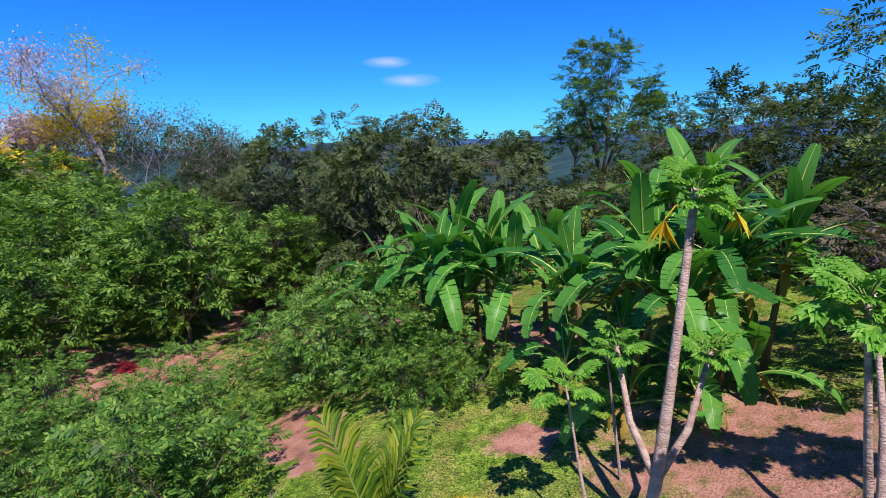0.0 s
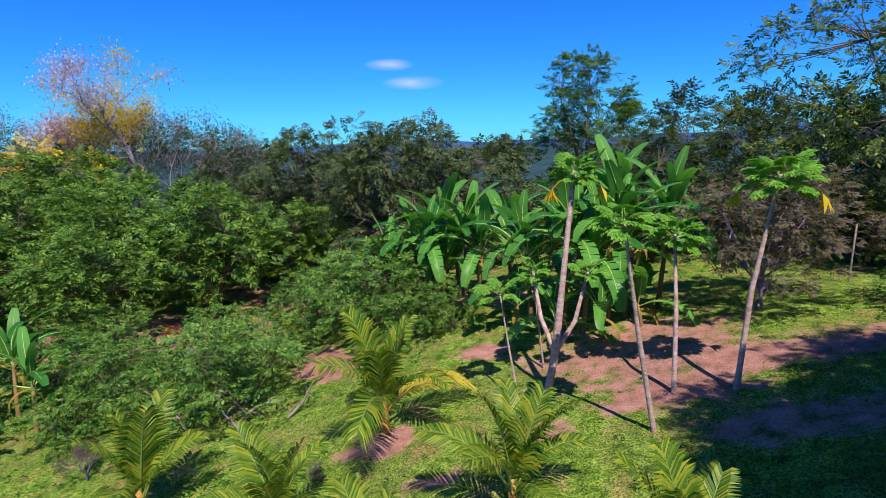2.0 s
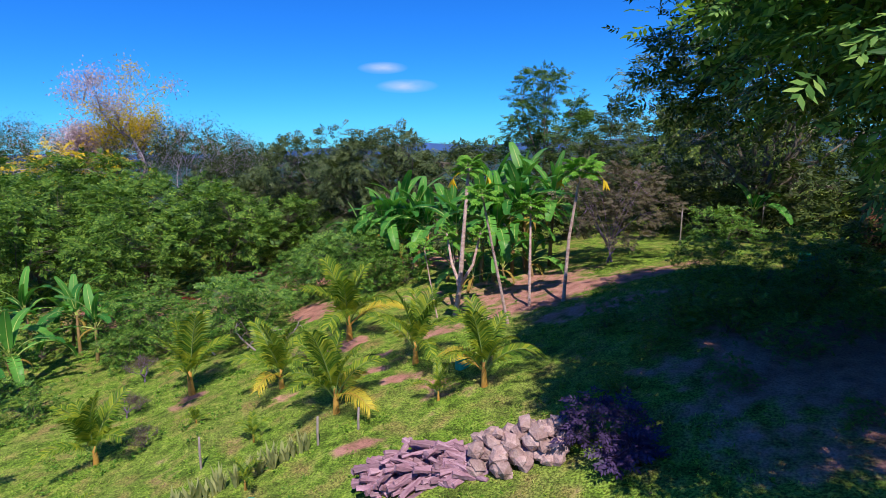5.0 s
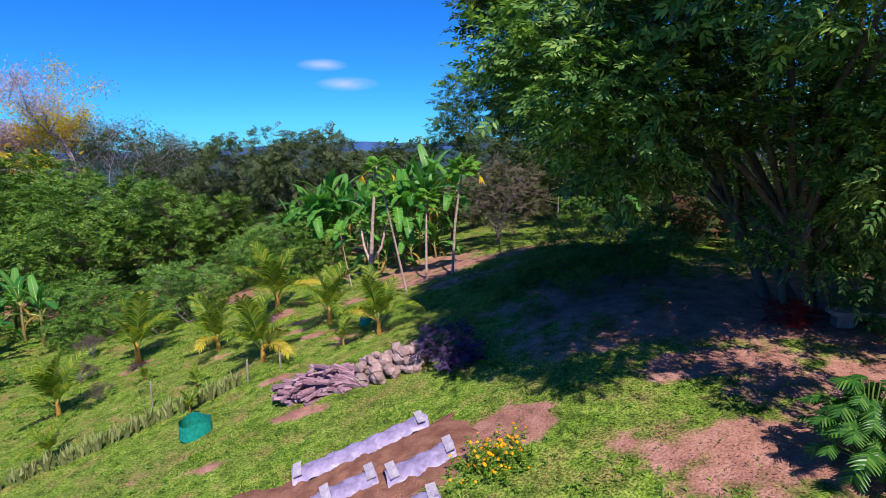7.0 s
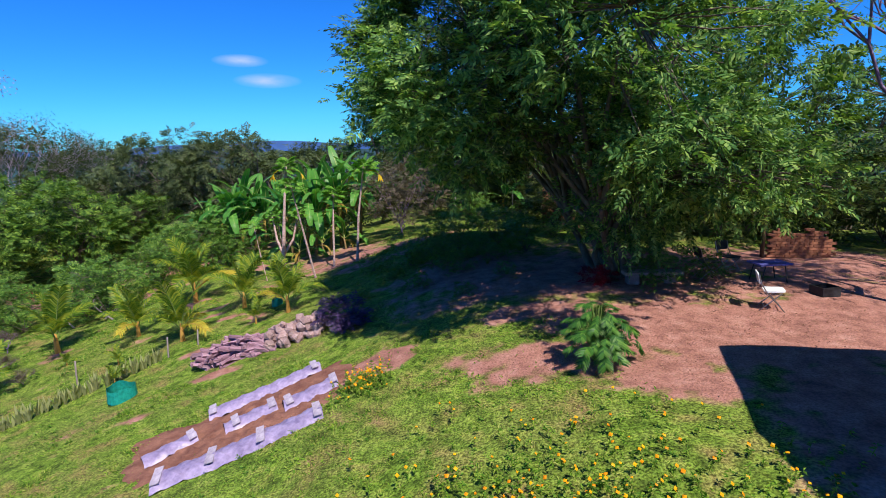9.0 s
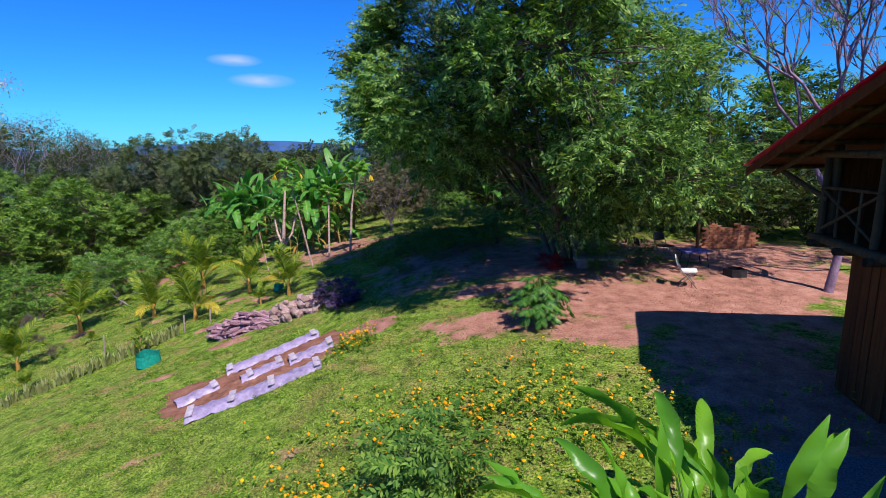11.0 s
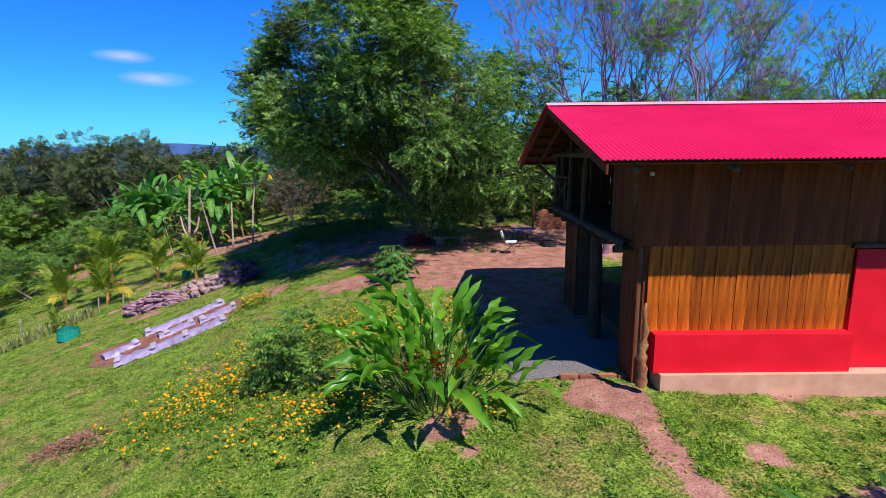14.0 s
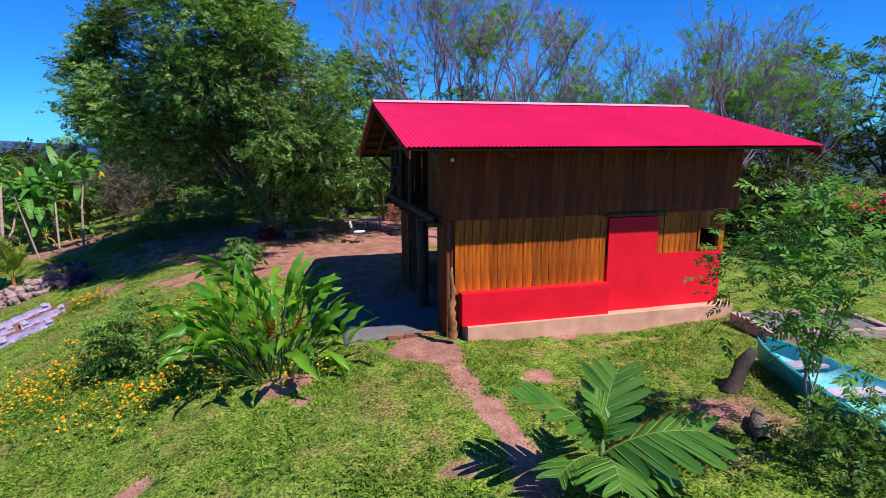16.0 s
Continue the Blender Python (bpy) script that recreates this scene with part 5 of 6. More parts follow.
def folding_chair(at, turn, shell, frame_, label):
    ob = thing("folding_chair", label, "chair", at, turn, 1.0, "yard chairs")
    for s in (-0.21, 0.21):
        g = Geo()
        tube(g, [(-0.30, s, 0.83), (-0.24, s, 0.62), (-0.12, s, 0.42), (0.26, s, 0.0)], [0.012] * 4, 6)
        part("leg", g, M[frame_], ob, smooth=True)
        g = Geo()
        tube(g, [(0.16, s * 0.92, 0.43), (-0.02, s * 0.92, 0.24), (-0.26, s * 0.92, 0.0)], [0.012] * 3, 6)
        part("leg", g, M[frame_], ob, smooth=True)
    for z, x in ((0.12, 0.16), (0.12, -0.15)):
        g = Geo()
        tube(g, [(x, -0.2, z), (x, 0.2, z)], [0.009, 0.009], 6)
        part("crossbar", g, M[frame_], ob)
    for name, corners, th in (("seat", [(-0.17, 0.43), (0.23, 0.455)], 0.03), ("backrest", [(-0.245, 0.60), (-0.31, 0.85)], 0.025)):
        g = Geo()
        (x0, z0), (x1, z1) = corners
        d = unit(np.array((x1 - x0, 0, z1 - z0)))
        nrm = np.array((-d[2], 0, d[0]))
        outline = [(0.0, -0.17), (0.0, 0.17), (0.15, 0.21), (0.85, 0.21), (1.0, 0.15), (1.0, -0.15), (0.85, -0.21), (0.15, -0.21)]
        v = [np.array((x0 + (x1 - x0) * a, b, z0 + (z1 - z0) * a)) + nrm * h for h in (0, th) for a, b in outline]
        base = g.n
        g.add(v, [(i, (i + 1) % 8, 8 + (i + 1) % 8, 8 + i) for i in range(8)])
        g.f.append(np.array([list(range(7, -1, -1)), list(range(8, 16))]) + base)
        part(name, g, M[shell], ob)
    return ob


folding_chair(on_ground(16.0, -2.55), -12, "white", "grey_metal", "white plastic folding chair on the bare yard")
folding_chair(on_ground(15.4, -0.1), 10, "black", "grey_metal", "dark folding chair beside the blue table")
folding_chair(on_ground(16.1, 0.45), -60, "black", "grey_metal", "dark folding chair beside the blue table")
table = thing("folding_table", "small table with a blue top under the shade tree", "table", on_ground(16.75, -0.45), 15)
box_part("tabletop", M["blue_table"], table, -0.42, 0.42, -0.28, 0.28, 0.5, 0.54, label="blue table top")
for sx in (-0.36, 0.36):
    for sy in (-0.22, 0.22):
        g = Geo()
        tube(g, [(sx * 0.7, sy, 0.5), (sx, sy, 0.0)], [0.014, 0.014], 6)
        part("leg", g, M["black"], table)
crate = thing("crate", "low dark plastic crate on the yard", "crate", on_ground(17.55, -1.5), 20)
for d in ((-0.24, 0.24, -0.19, -0.17, 0, 0.26), (-0.24, 0.24, 0.17, 0.19, 0, 0.26), (-0.24, -0.22, -0.17, 0.17, 0, 0.26), (0.22, 0.24, -0.17, 0.17, 0, 0.26), (-0.22, 0.22, -0.17, 0.17, 0, 0.02)):
    box_part("panel", M["black"], crate, *d)
bench = thing("log_bench", "rough bench of a pale slab on stones", "bench", on_ground(13.95, -0.5, 0.02), 8)
box_part("slab", M["pale_bark"], bench, -0.75, 0.75, -0.2, 0.2, 0.24, 0.32, bev=0.04)
for x in (-0.5, 0.45):
    box_part("support", M["stone"], bench, x - 0.16, x + 0.16, -0.17, 0.17, 0.0, 0.24, bev=0.05)


def stone_mesh(seed, sx, sy, sz):
    bm = bmesh.new()
    bmesh.ops.create_icosphere(bm, subdivisions=1, radius=0.5)
    r = np.random.default_rng(seed)
    for v in bm.verts:
        v.co = Vector((v.co.x * sx, v.co.y * sy, v.co.z * sz)) * r.uniform(0.75, 1.2)
    me = bpy.data.meshes.new("stone")
    bm.to_mesh(me)
    bm.free()
    me.materials.append(M["stone"])
    return me


pile = thing("stone_pile", "heap of rough purplish grey field stones", "stone pile", on_ground(3.9, -1.3))
round_st = [stone_mesh(20 + k, 0.36, 0.32, 0.28) for k in range(6)]
base = Vector(on_ground(3.9, -1.3))
for k in range(95):
    t = rngh.random()
    across = rngh.uniform(-1, 1)
    half_w = 0.5 * math.sin(math.pi * min(0.95, t * 0.8 + 0.15)) ** 0.5
    x, y = 3.5 + 1.65 * t - 0.15 * across * half_w, -1.5 + 0.45 * t + across * half_w
    z = float(H(x, y)) + rngh.uniform(0.0, 1.0) * 0.55 * (1 - across * across) + 0.04
    part("stone", round_st[k % 6], None, pile, m=pose(x - base.x, y - base.y, z - base.z, rngh.uniform(-35, 35), rngh.uniform(-35, 35), rngh.uniform(0, 360)) @ Matrix.Scale(rngh.uniform(0.6, 1.2), 4))


def split_log(seed):
    """A length of split firewood along x: a wedge with ragged ends and bent middle."""
    r = np.random.default_rng(seed)
    g = Geo()
    k = 5
    bend = r.uniform(-0.03, 0.03)
    v = []
    for x in np.linspace(-0.32, 0.32, 6):
        rad = 0.07 * r.uniform(0.8, 1.15)
        for j in range(k):
            a = j * 6.283 / k + 0.3 * r.normal()
            v.append((x + r.uniform(-0.015, 0.015), math.cos(a) * rad + bend * math.cos(x * 4), math.sin(a) * rad * 0.8))
    f = [(i * k + j, i * k + (j + 1) % k, (i + 1) * k + (j + 1) % k, (i + 1) * k + j) for i in range(5) for j in range(k)]
    g.add(v, f)
    g.f.append(np.array([list(range(k - 1, -1, -1)), list(range(5 * k, 6 * k))]))
    return g.mesh("split_log", M["firewood"])


wood = thing("wood_pile", "heap of weathered purplish grey split firewood", "wood pile", on_ground(2.5, -1.8))
logs = [split_log(k) for k in range(6)]
base = Vector(on_ground(2.5, -1.8))
for k in range(150):
    t = rngh.random()
    across = rngh.uniform(-1, 1)
    half_w = 0.55 * math.sin(math.pi * min(0.97, t * 0.75 + 0.12)) ** 0.6
    x, y = 1.75 + 1.95 * t - 0.2 * across * half_w, -2.05 + 0.55 * t + across * half_w
    z = float(H(x, y)) + rngh.random() * 0.52 * (1 - across * across) * math.sin(math.pi * min(0.9, t * 0.7 + 0.2)) + 0.05
    part("split_log", logs[k % 6], None, wood, m=pose(x - base.x, y - base.y, z - base.z, rngh.uniform(0, 360), rngh.uniform(-14, 30), 40 + rngh.normal() * 28) @ Matrix.Scale(rngh.uniform(0.65, 1.1), 4))
purple = tree_meshes(81, 0.95, 0.75, 0.1, 90, 26, 0.12, "purple", limbs=8, clump_r=0.16, trunk_r=0.03, low=0.15)
tree("purple_shrub", purple, "dark purple-leaved shrub by the stones", "shrub", 5.75, -1.2, 0, 0.8)
crim = tree_meshes(82, 1.0, 0.6, 0.2, 50, 18, 0.16, "crimson", limbs=6, clump_r=0.18, trunk_r=0.03)
tree("crimson_shrub", crim, "dark red-leaved plant at the foot of the shade tree", "shrub", 12.6, -0.65, 60, 0.55)
tree("crimson_shrub", crim, "small shrub with crimson leaves under the grove", "shrub", -20.5, 13.0, 0, 0.5)

# ---- seed beds under plastic ----


def plastic(name_label, p0, p1, width, seed, boards_at):
    p0, p1 = np.array(p0), np.array(p1)
    d = p1 - p0
    ln = np.linalg.norm(d)
    d /= ln
    s = np.array((-d[1], d[0]))
    ob = thing("bed_cover", name_label, "bed cover", on_ground(*p0), 0, 1, "bed covers")
    o = np.array(on_ground(*p0))
    r = np.random.default_rng(seed)
    nu, nv = int(ln / 0.06), 14
    v = []
    ph = r.uniform(0, 6, 4)
    for i in range(nu + 1):
        for j in range(nv + 1):
            a = (j / nv - 0.5) * 2
            u = i / nu * ln
            wv = width * 0.5 * (1 + 0.07 * math.sin(u * 5 + ph[0]) * (1 if a > 0 else -1))
            xy = p0 + d * u + s * a * wv
            hgt = 0.17 * (1 - abs(a) ** 2.6) + 0.022 * math.sin(u * 17 + ph[1] + 4 * a) + 0.016 * math.sin(u * 31 + a * 9 + ph[2]) + 0.012 * math.sin(a * 21 + u * 8)
            v.append((xy[0] - o[0], xy[1] - o[1], float(H(*xy)) - o[2] + max(0.015, hgt * 0.8 + 0.02)))
    g = Geo()
    g.add(v, [(i * (nv + 1) + j, i * (nv + 1) + j + 1, (i + 1) * (nv + 1) + j + 1, (i + 1) * (nv + 1) + j) for i in range(nu) for j in range(nv)])
    part("sheet", g, M["sheet"], ob, smooth=True)
    for t in boards_at:
        xy = p0 + d * ln * t
        g = Geo()
        block(g, -0.075, 0.075, -width * 0.40, width * 0.40, 0.0, 0.02, 0.0)
        z = float(H(*xy)) - o[2] + 0.155
        slope = math.degrees(math.atan2(float(H(*(xy + d * 0.2)) - H(*xy)), 0.2))
        part("board", g, M["card"], ob, "pale board holding the sheet down", m=pose(xy[0] - o[0], xy[1] - o[1], z, 0, 0, math.degrees(math.atan2(d[1], d[0]))) @ pose(0, 0, 0, 0, -slope + r.uniform(-8, 8), r.uniform(-6, 6)))
    return ob


plastic("long lilac plastic sheet over a seed bed", (4.0, -5.1), (6.0, -3.7), 0.5, 1, (0.04, 0.95))
plastic("short lilac plastic sheet over a seed bed", (5.9, -5.35), (6.82, -4.72), 0.52, 2, (0.1, 0.94))
plastic("short lilac plastic sheet over a seed bed", (4.85, -5.85), (5.65, -5.2), 0.5, 3, (0.22, 0.92))
plastic("long lilac plastic sheet over a seed bed", (4.4, -7.38), (7.0, -5.95), 0.66, 4, (0.03, 0.33, 0.62, 0.97))
plastic("short lilac plastic sheet over a seed bed", (3.62, -6.68), (4.28, -5.95), 0.46, 5, (0.92,))
# dug soil of the bed between the sheets
g = Geo()
nu, nv = 60, 26
bed_v = []
for i in range(nu + 1):
    for j in range(nv + 1):
        u, w = -2.3 + 4.5 * i / nu, -1.12 + 2.24 * j / nv
        fade = 1 - max(abs(u) / 2.3, abs(w) / 1.12) ** 4
        u += 0.10 * math.sin(w * 5) + 0.05 * math.sin(w * 13)
        w += 0.12 * math.sin(u * 2.4) + 0.05 * math.sin(u * 7)
        x, y = 5.2 + u * 0.845 - w * 0.535, -5.5 + u * 0.535 + w * 0.845
        bed_v.append((x, y, float(H(x, y)) - 0.03 + fade * (0.075 + 0.02 * math.sin(x * 19 + 3 * math.sin(y * 7)) + 0.02 * math.sin(y * 23 + x * 5))))
g.add(bed_v, [(i * (nv + 1) + j, (i + 1) * (nv + 1) + j, (i + 1) * (nv + 1) + j + 1, i * (nv + 1) + j + 1) for i in range(nu) for j in range(nv)])
solo("seed_bed", g, M["soil"], "dug bed of dark reddish brown soil", "seed bed", smooth=True)

# ---- smaller planting ----


def snake_tuft(seed):
    r = np.random.default_rng(seed)
    g = Geo()
    for k in range(6):
        a = r.uniform(0, 6.28)
        h = r.uniform(0.28, 0.5)
        d = np.array((math.cos(a), math.sin(a), 0))
        s = np.array((-d[1], d[0], 0))
        p = d * r.uniform(0, 0.05)
        w = 0.032
        g.add([p - s * w * 0.6, p + s * w * 0.6, p + d * 0.05 + s * w + (0, 0, h * 0.55), p + d * 0.05 - s * w + (0, 0, h * 0.55), p + d * 0.12 + (0, 0, h)], [(0, 1, 2, 3)])
        g.f.append(np.array([(3, 2, 4)]) + g.n - 5)
    return g.mesh("snake_plant", M["snake"])


SNAKE = [snake_tuft(k) for k in range(4)]
for k in range(64):
    t = k / 63
    x = -0.4 - 3.1 * t + rngh.normal() * 0.06 - 0.4 * t * t
    y = -1.0 - 4.4 * t + rngh.normal() * 0.06
    part("snake_plant", SNAKE[k % 4], None, None, m=pose(*on_ground(x, y, 0.02), 0, 0, rngh.uniform(0, 360)) @ Matrix.Scale(rngh.uniform(0.85, 1.2), 4))
    tagged(bpy.context.scene.collection.objects[-1], "grey-green upright snake plant in the border row", "snake plant", "border of snake plants")


def net_ring(x, y, r, h, label):
    ob = thing("plant_net", label, "plant guard", on_ground(x, y, 0.03))
    g = Geo()
    th = np.linspace(0, 2 * np.pi, 25)
    for k in range(24):
        rr = r * (1 + 0.06 * math.sin(3 * th[k]))
        r2 = r * (1 + 0.06 * math.sin(3 * th[k + 1]))
        a, b2 = np.array((math.cos(th[k]) * rr, math.sin(th[k]) * rr, 0)), np.array((math.cos(th[k + 1]) * r2, math.sin(th[k + 1]) * r2, 0))
        g.add([a, b2, b2 * 0.93 + (0, 0, h + 0.03 * math.sin(k)), a * 0.93 + (0, 0, h + 0.03 * math.sin(k - 1))], [(0, 1, 2, 3)])
    part("net", g, M["net"], ob, "teal green netting")
    return ob


net_ring(0.2, -3.3, 0.36, 0.36, "teal netting ring in the grass")
net_ring(10.0, 7.9, 0.35, 0.45, "teal netting ring in the grass")
net_ring(1.8, 2.4, 0.2, 0.25, "small teal netting ring in the grass")
for x, y, h, lb in ((6.68, 13.2, 1.7, "slim pale fence post on the lawn"), (9.62, 15.0, 1.65, "slim pale fence post on the lawn"), (-2.8, -1.7, 0.8, "short pale stake by the border"), (0.5, -0.4, 0.6, "short weathered stake in the grass"), (-0.2, -0.9, 0.7, "short weathered stake in the grass")):
    g = Geo()
    tube(g, [(0, 0, 0), (0.01, 0, h * 0.5), (0.03, 0.01, h)], [0.028, 0.026, 0.024], 7)
    solo("stake", g, M["pale_bark"], lb, "post", "stakes", smooth=True, m=pose(*on_ground(x, y, 0.05)))


def lobed(length, width, lobes, gap, seed, droop=0.5, material="bread", name="blade", curl=0.25, web=0.0):
    """A large leaf along +x with finger lobes from the midrib; returns blade and midrib meshes."""
    r = np.random.default_rng(seed)
    s = np.linspace(0, 1, 13)
    ang = 0.55 - (0.55 + droop) * s
    x = np.concatenate([[0], np.cumsum(np.cos(ang[:-1]))]) * length / 12
    z = np.concatenate([[0], np.cumsum(np.sin(ang[:-1]))]) * length / 12

    def mid(t):
        return np.array((np.interp(t, s, x), 0, np.interp(t, s, z)))
    g, rb = Geo(), Geo()
    tube(rb, [mid(t) for t in np.linspace(0, 1, 9)], np.linspace(0.011, 0.003, 9) * length, 5)
    for side in (1, -1):
        for k in range(lobes):
            t0, t1 = 0.06 + 0.9 * k / lobes, 0.06 + 0.9 * (k + 1 - gap) / lobes
            tm = (t0 + t1) / 2
            reach = width * 0.5 * math.sin(math.pi * min(1, 0.16 + 0.78 * tm)) ** 0.8 * r.uniform(0.9, 1.08)
            fw = 0.55 + 0.5 * tm
            a, b2 = mid(t0), mid(t1)
            rows_ = []
            full = 1.02 / (1 - gap)
            for q, wd in ((0.0, full), (web, full), (0.72, 0.96), (0.9, 0.7), (1.0, 0.18)) if web else ((0.0, 1.06), (0.3, 1.1), (0.55, 1.1), (0.8, 0.8), (1.0, 0.2)):
                c = (a + b2) / 2 + np.array((reach * q * fw, side * reach * q, -curl * reach * q * q + 0.1 * reach * q))
                hw = (b2 - a) / 2 * wd
                rows_ += [c - hw, c + (0, 0, -0.035 * width * q * (1 - q) * 4), c + hw]
            if web:
                tube(rb, [rows_[1] + (0, 0, 0.004), rows_[4] + (0, 0, 0.006), rows_[10] + (0, 0, 0.006)], [0.006 * length, 0.005 * length, 0.002 * length], 4, cap=False)
            f = [(3 * i + j, 3 * i + j + 1, 3 * i + j + 4, 3 * i + j + 3) for i in range(4) for j in range(2)]
            g.add(rows_, f if side < 0 else [tuple(reversed(p)) for p in f])
    return g.mesh(name, M[material], True), rb.mesh("midrib", M["green_stem"], True)


BREAD = [lobed(1.05, 0.9, 6, 0.05, k, droop=0.45 + 0.25 * k, web=0.5, curl=0.32) for k in range(3)]
bf = thing("breadfruit_sapling", "young breadfruit plant with huge deeply lobed leaves", "plant", on_ground(17.05, -18.12, 0.05))
g = Geo()
tube(g, [(0, 0, 0), (0.02, 0.03, 0.3), (0, 0, 0.52)], [0.04, 0.035, 0.022], 8)
part("stem", g, M["green_stem"], bf, smooth=True)
for k, (tn, el, z, s) in enumerate([(-22, -12, 0.34, 1.12), (45, -50, 0.42, 0.9), (158, -36, 0.40, 1.05), (250, -8, 0.3, 0.9), (205, -6, 0.3, 0.75), (320, 4, 0.28, 0.75), (110, -66, 0.5, 0.5), (190, -70, 0.5, 0.38), (20, -72, 0.5, 0.32)]):
    lf = part("leaf", BREAD[k % 3][0], None, bf, m=pose(0, 0, z, 8 * (-1) ** k, el, tn) @ Matrix.Scale(s, 4))
    part("midrib", BREAD[k % 3][1], None, lf)

MONS = [lobed(0.55, 0.52, 7, 0.26, 30 + k, droop=0.9 + 0.35 * k, material="mons", curl=0.45, web=0.34) for k in range(3)]
mo = thing("split_leaf_plant", "dark green split-leaf philodendron clump on bare soil", "plant", on_ground(12.07, -5.4, 0.03))
r4 = np.random.default_rng(9)
for k in range(125):
    a, el = k * 137.5, r4.uniform(0.35, 1.5)
    tip = np.array((math.cos(radians(a)) * math.cos(el) * 0.64, math.sin(radians(a)) * math.cos(el) * 0.64, math.sin(el) * 1.1)) * r4.uniform(0.55, 1.05)
    g = Geo()
    tube(g, [(0, 0, 0), tip * (0.4, 0.4, 0.6), tip], [0.012, 0.01, 0.008], 5)
    lf = part("leaf", MONS[k % 3][0], None, mo, m=Matrix.Translation(tip) @ pose(0, 0, 0, r4.uniform(-15, 15), r4.uniform(0, 50), a + r4.uniform(-20, 20)) @ Matrix.Scale(r4.uniform(0.36, 0.62), 4))
    part("stalk", g, M["green_stem"], lf, m=lf.matrix_basis.inverted())

HEL = []
for k in range(5):
    g = Geo()
    ln, wd = 0.80 + 0.06 * k, 0.155 + 0.010 * k
    x, z = blade(g, ln, wd, (0.35 - 0.1 * k, -0.35 - 0.26 * k), np.random.default_rng(60 + k), torn=0.0, cols=16, twist=0.8 * (-1) ** k, fold=0.40, taper=0.95)
    me = welded(g, "blade", M["helic"])
    for v in me.vertices:
        v.co.z += 0.045 * math.sin(v.co.x * 21 + k + (2 if v.co.y > 0 else 0)) * (abs(v.co.y) / 0.1)
    HEL.append(me)
he = thing("heliconia_clump", "large heliconia clump with bright paddle leaves and red bracts", "heliconia", on_ground(13.45, -13.5, 0.05), 0, 0.93)
r5 = np.random.default_rng(15)
for k in range(105):
    a = r5.uniform(0, 360)
    rad = r5.random() ** 0.7
    root = np.array((math.cos(radians(a)), math.sin(radians(a)), 0)) * 0.55 * rad
    lean_ = 0.1 + 0.9 * rad * r5.uniform(0.5, 1.1)
    hgt = r5.uniform(0.7, 1.75) * (1 - 0.2 * rad)
    tip = root + np.array((math.cos(radians(a)) * math.sin(lean_), math.sin(radians(a)) * math.sin(lean_), math.cos(lean_))) * hgt
    g = Geo()
    tube(g, [root, root * 1.1 + (tip - root) * 0.5 + (0, 0, 0.06), tip], [0.014, 0.011, 0.008], 5)
    el = 80 - math.degrees(lean_) * 0.9 + r5.uniform(-25, 24)
    lf = part("leaf", HEL[k % 5], None, he, m=Matrix.Translation(tip) @ pose(0, 0, 0, r5.uniform(-60, 60), -el, a + r5.uniform(-35, 35)) @ Matrix.Scale(r5.uniform(0.75, 1.15), 4))
    part("stalk", g, M["dark_stem"], lf, m=lf.matrix_basis.inverted())
for k in range(15):
    a, rr = r5.uniform(200, 340), r5.uniform(0.3, 0.75)
    p = np.array((math.cos(radians(a)) * rr, math.sin(radians(a)) * rr, r5.uniform(0.55, 1.0)))
    g = Geo()
    for j in range(5):
        s = 1 if j % 2 else -1
        q = p + (0, 0, 0.045 * j)
        g.add([q, q + (0.02, 0.02, 0.02), q + (0.11 * s, -0.05, 0.07), q + (0.01, -0.02, 0.035)], [(0, 1, 2), (0, 2, 3), (1, 3, 2)])
    part("bract", g, M["red"], he, "red and orange bracts")

sap = tree_meshes(91, 3.15, 0.76, 1.4, 110, 48, 0.085, "sapling", bark="pale_bark", limbs=9, clump_r=0.22, trunk_r=0.022, open_=0.1, low=0.1, leaf_w=0.42, lobes=9, lobe_r=0.42, lean=(-0.35, 0.1))
tree("sapling", sap, "thin sapling with airy compound leaves beside the boat", "tree", 19.6, -18.4, 0, 1.0)
sap2 = tree_meshes(92, 1.5, 0.8, 0.15, 130, 28, 0.11, "bush", bark="bark", limbs=8, clump_r=0.2, trunk_r=0.025, low=0.2)
tree("low_bush", sap2, "low green bush among marigolds", "shrub", 10.75, -11.6, 0, 0.9)
tree("low_bush", sap2, "low dark green bush at the foot of the sapling", "shrub", 19.6, -18.7, 90, 0.6)

# boat, bed and stump east of the lawn
boat = thing("boat", "small turquoise boat lying in the grass", "boat", (21.28, -15.95, 0.27), -100)
g, inn = Geo(), Geo()
st = np.linspace(0, 3.6, 13)
bw = 0.08 + 0.52 * np.sin(np.clip(st / 3.6, 0, 1) * 1.9) ** 0.7
for geo_, k in ((g, 1.0), (inn, 0.9)):
    v = [(x, s * w * q * k, z + (0.03 if k < 1 else 0)) for x, w in zip(st, bw) for s, q, z in ((-1, 1.0, 0.34), (-1, 0.78, 0.02 + 0.12 * (k < 1)), (1, 0.78, 0.02 + 0.12 * (k < 1)), (1, 1.0, 0.34))]
    geo_.add(v, [(i * 4 + j, i * 4 + j + 1, (i + 1) * 4 + j + 1, (i + 1) * 4 + j) for i in range(12) for j in range(3)])
part("hull", g, M["teal"], boat, smooth=True)
part("lining", inn, surface("pale_blue_paint", (0.14, 0.60, 0.66), (0.30, 0.76, 0.80), 3, 0.4, 24, 0.1, 0.004), boat, "pale blue inside", smooth=True)
for s in (-1, 1):
    g = Geo()
    tube(g, [(x, s * w * 0.97, 0.35) for x, w in zip(st, bw)], [0.03] * 13, 6)
    part("gunwale", g, M["teal"], boat, smooth=True)
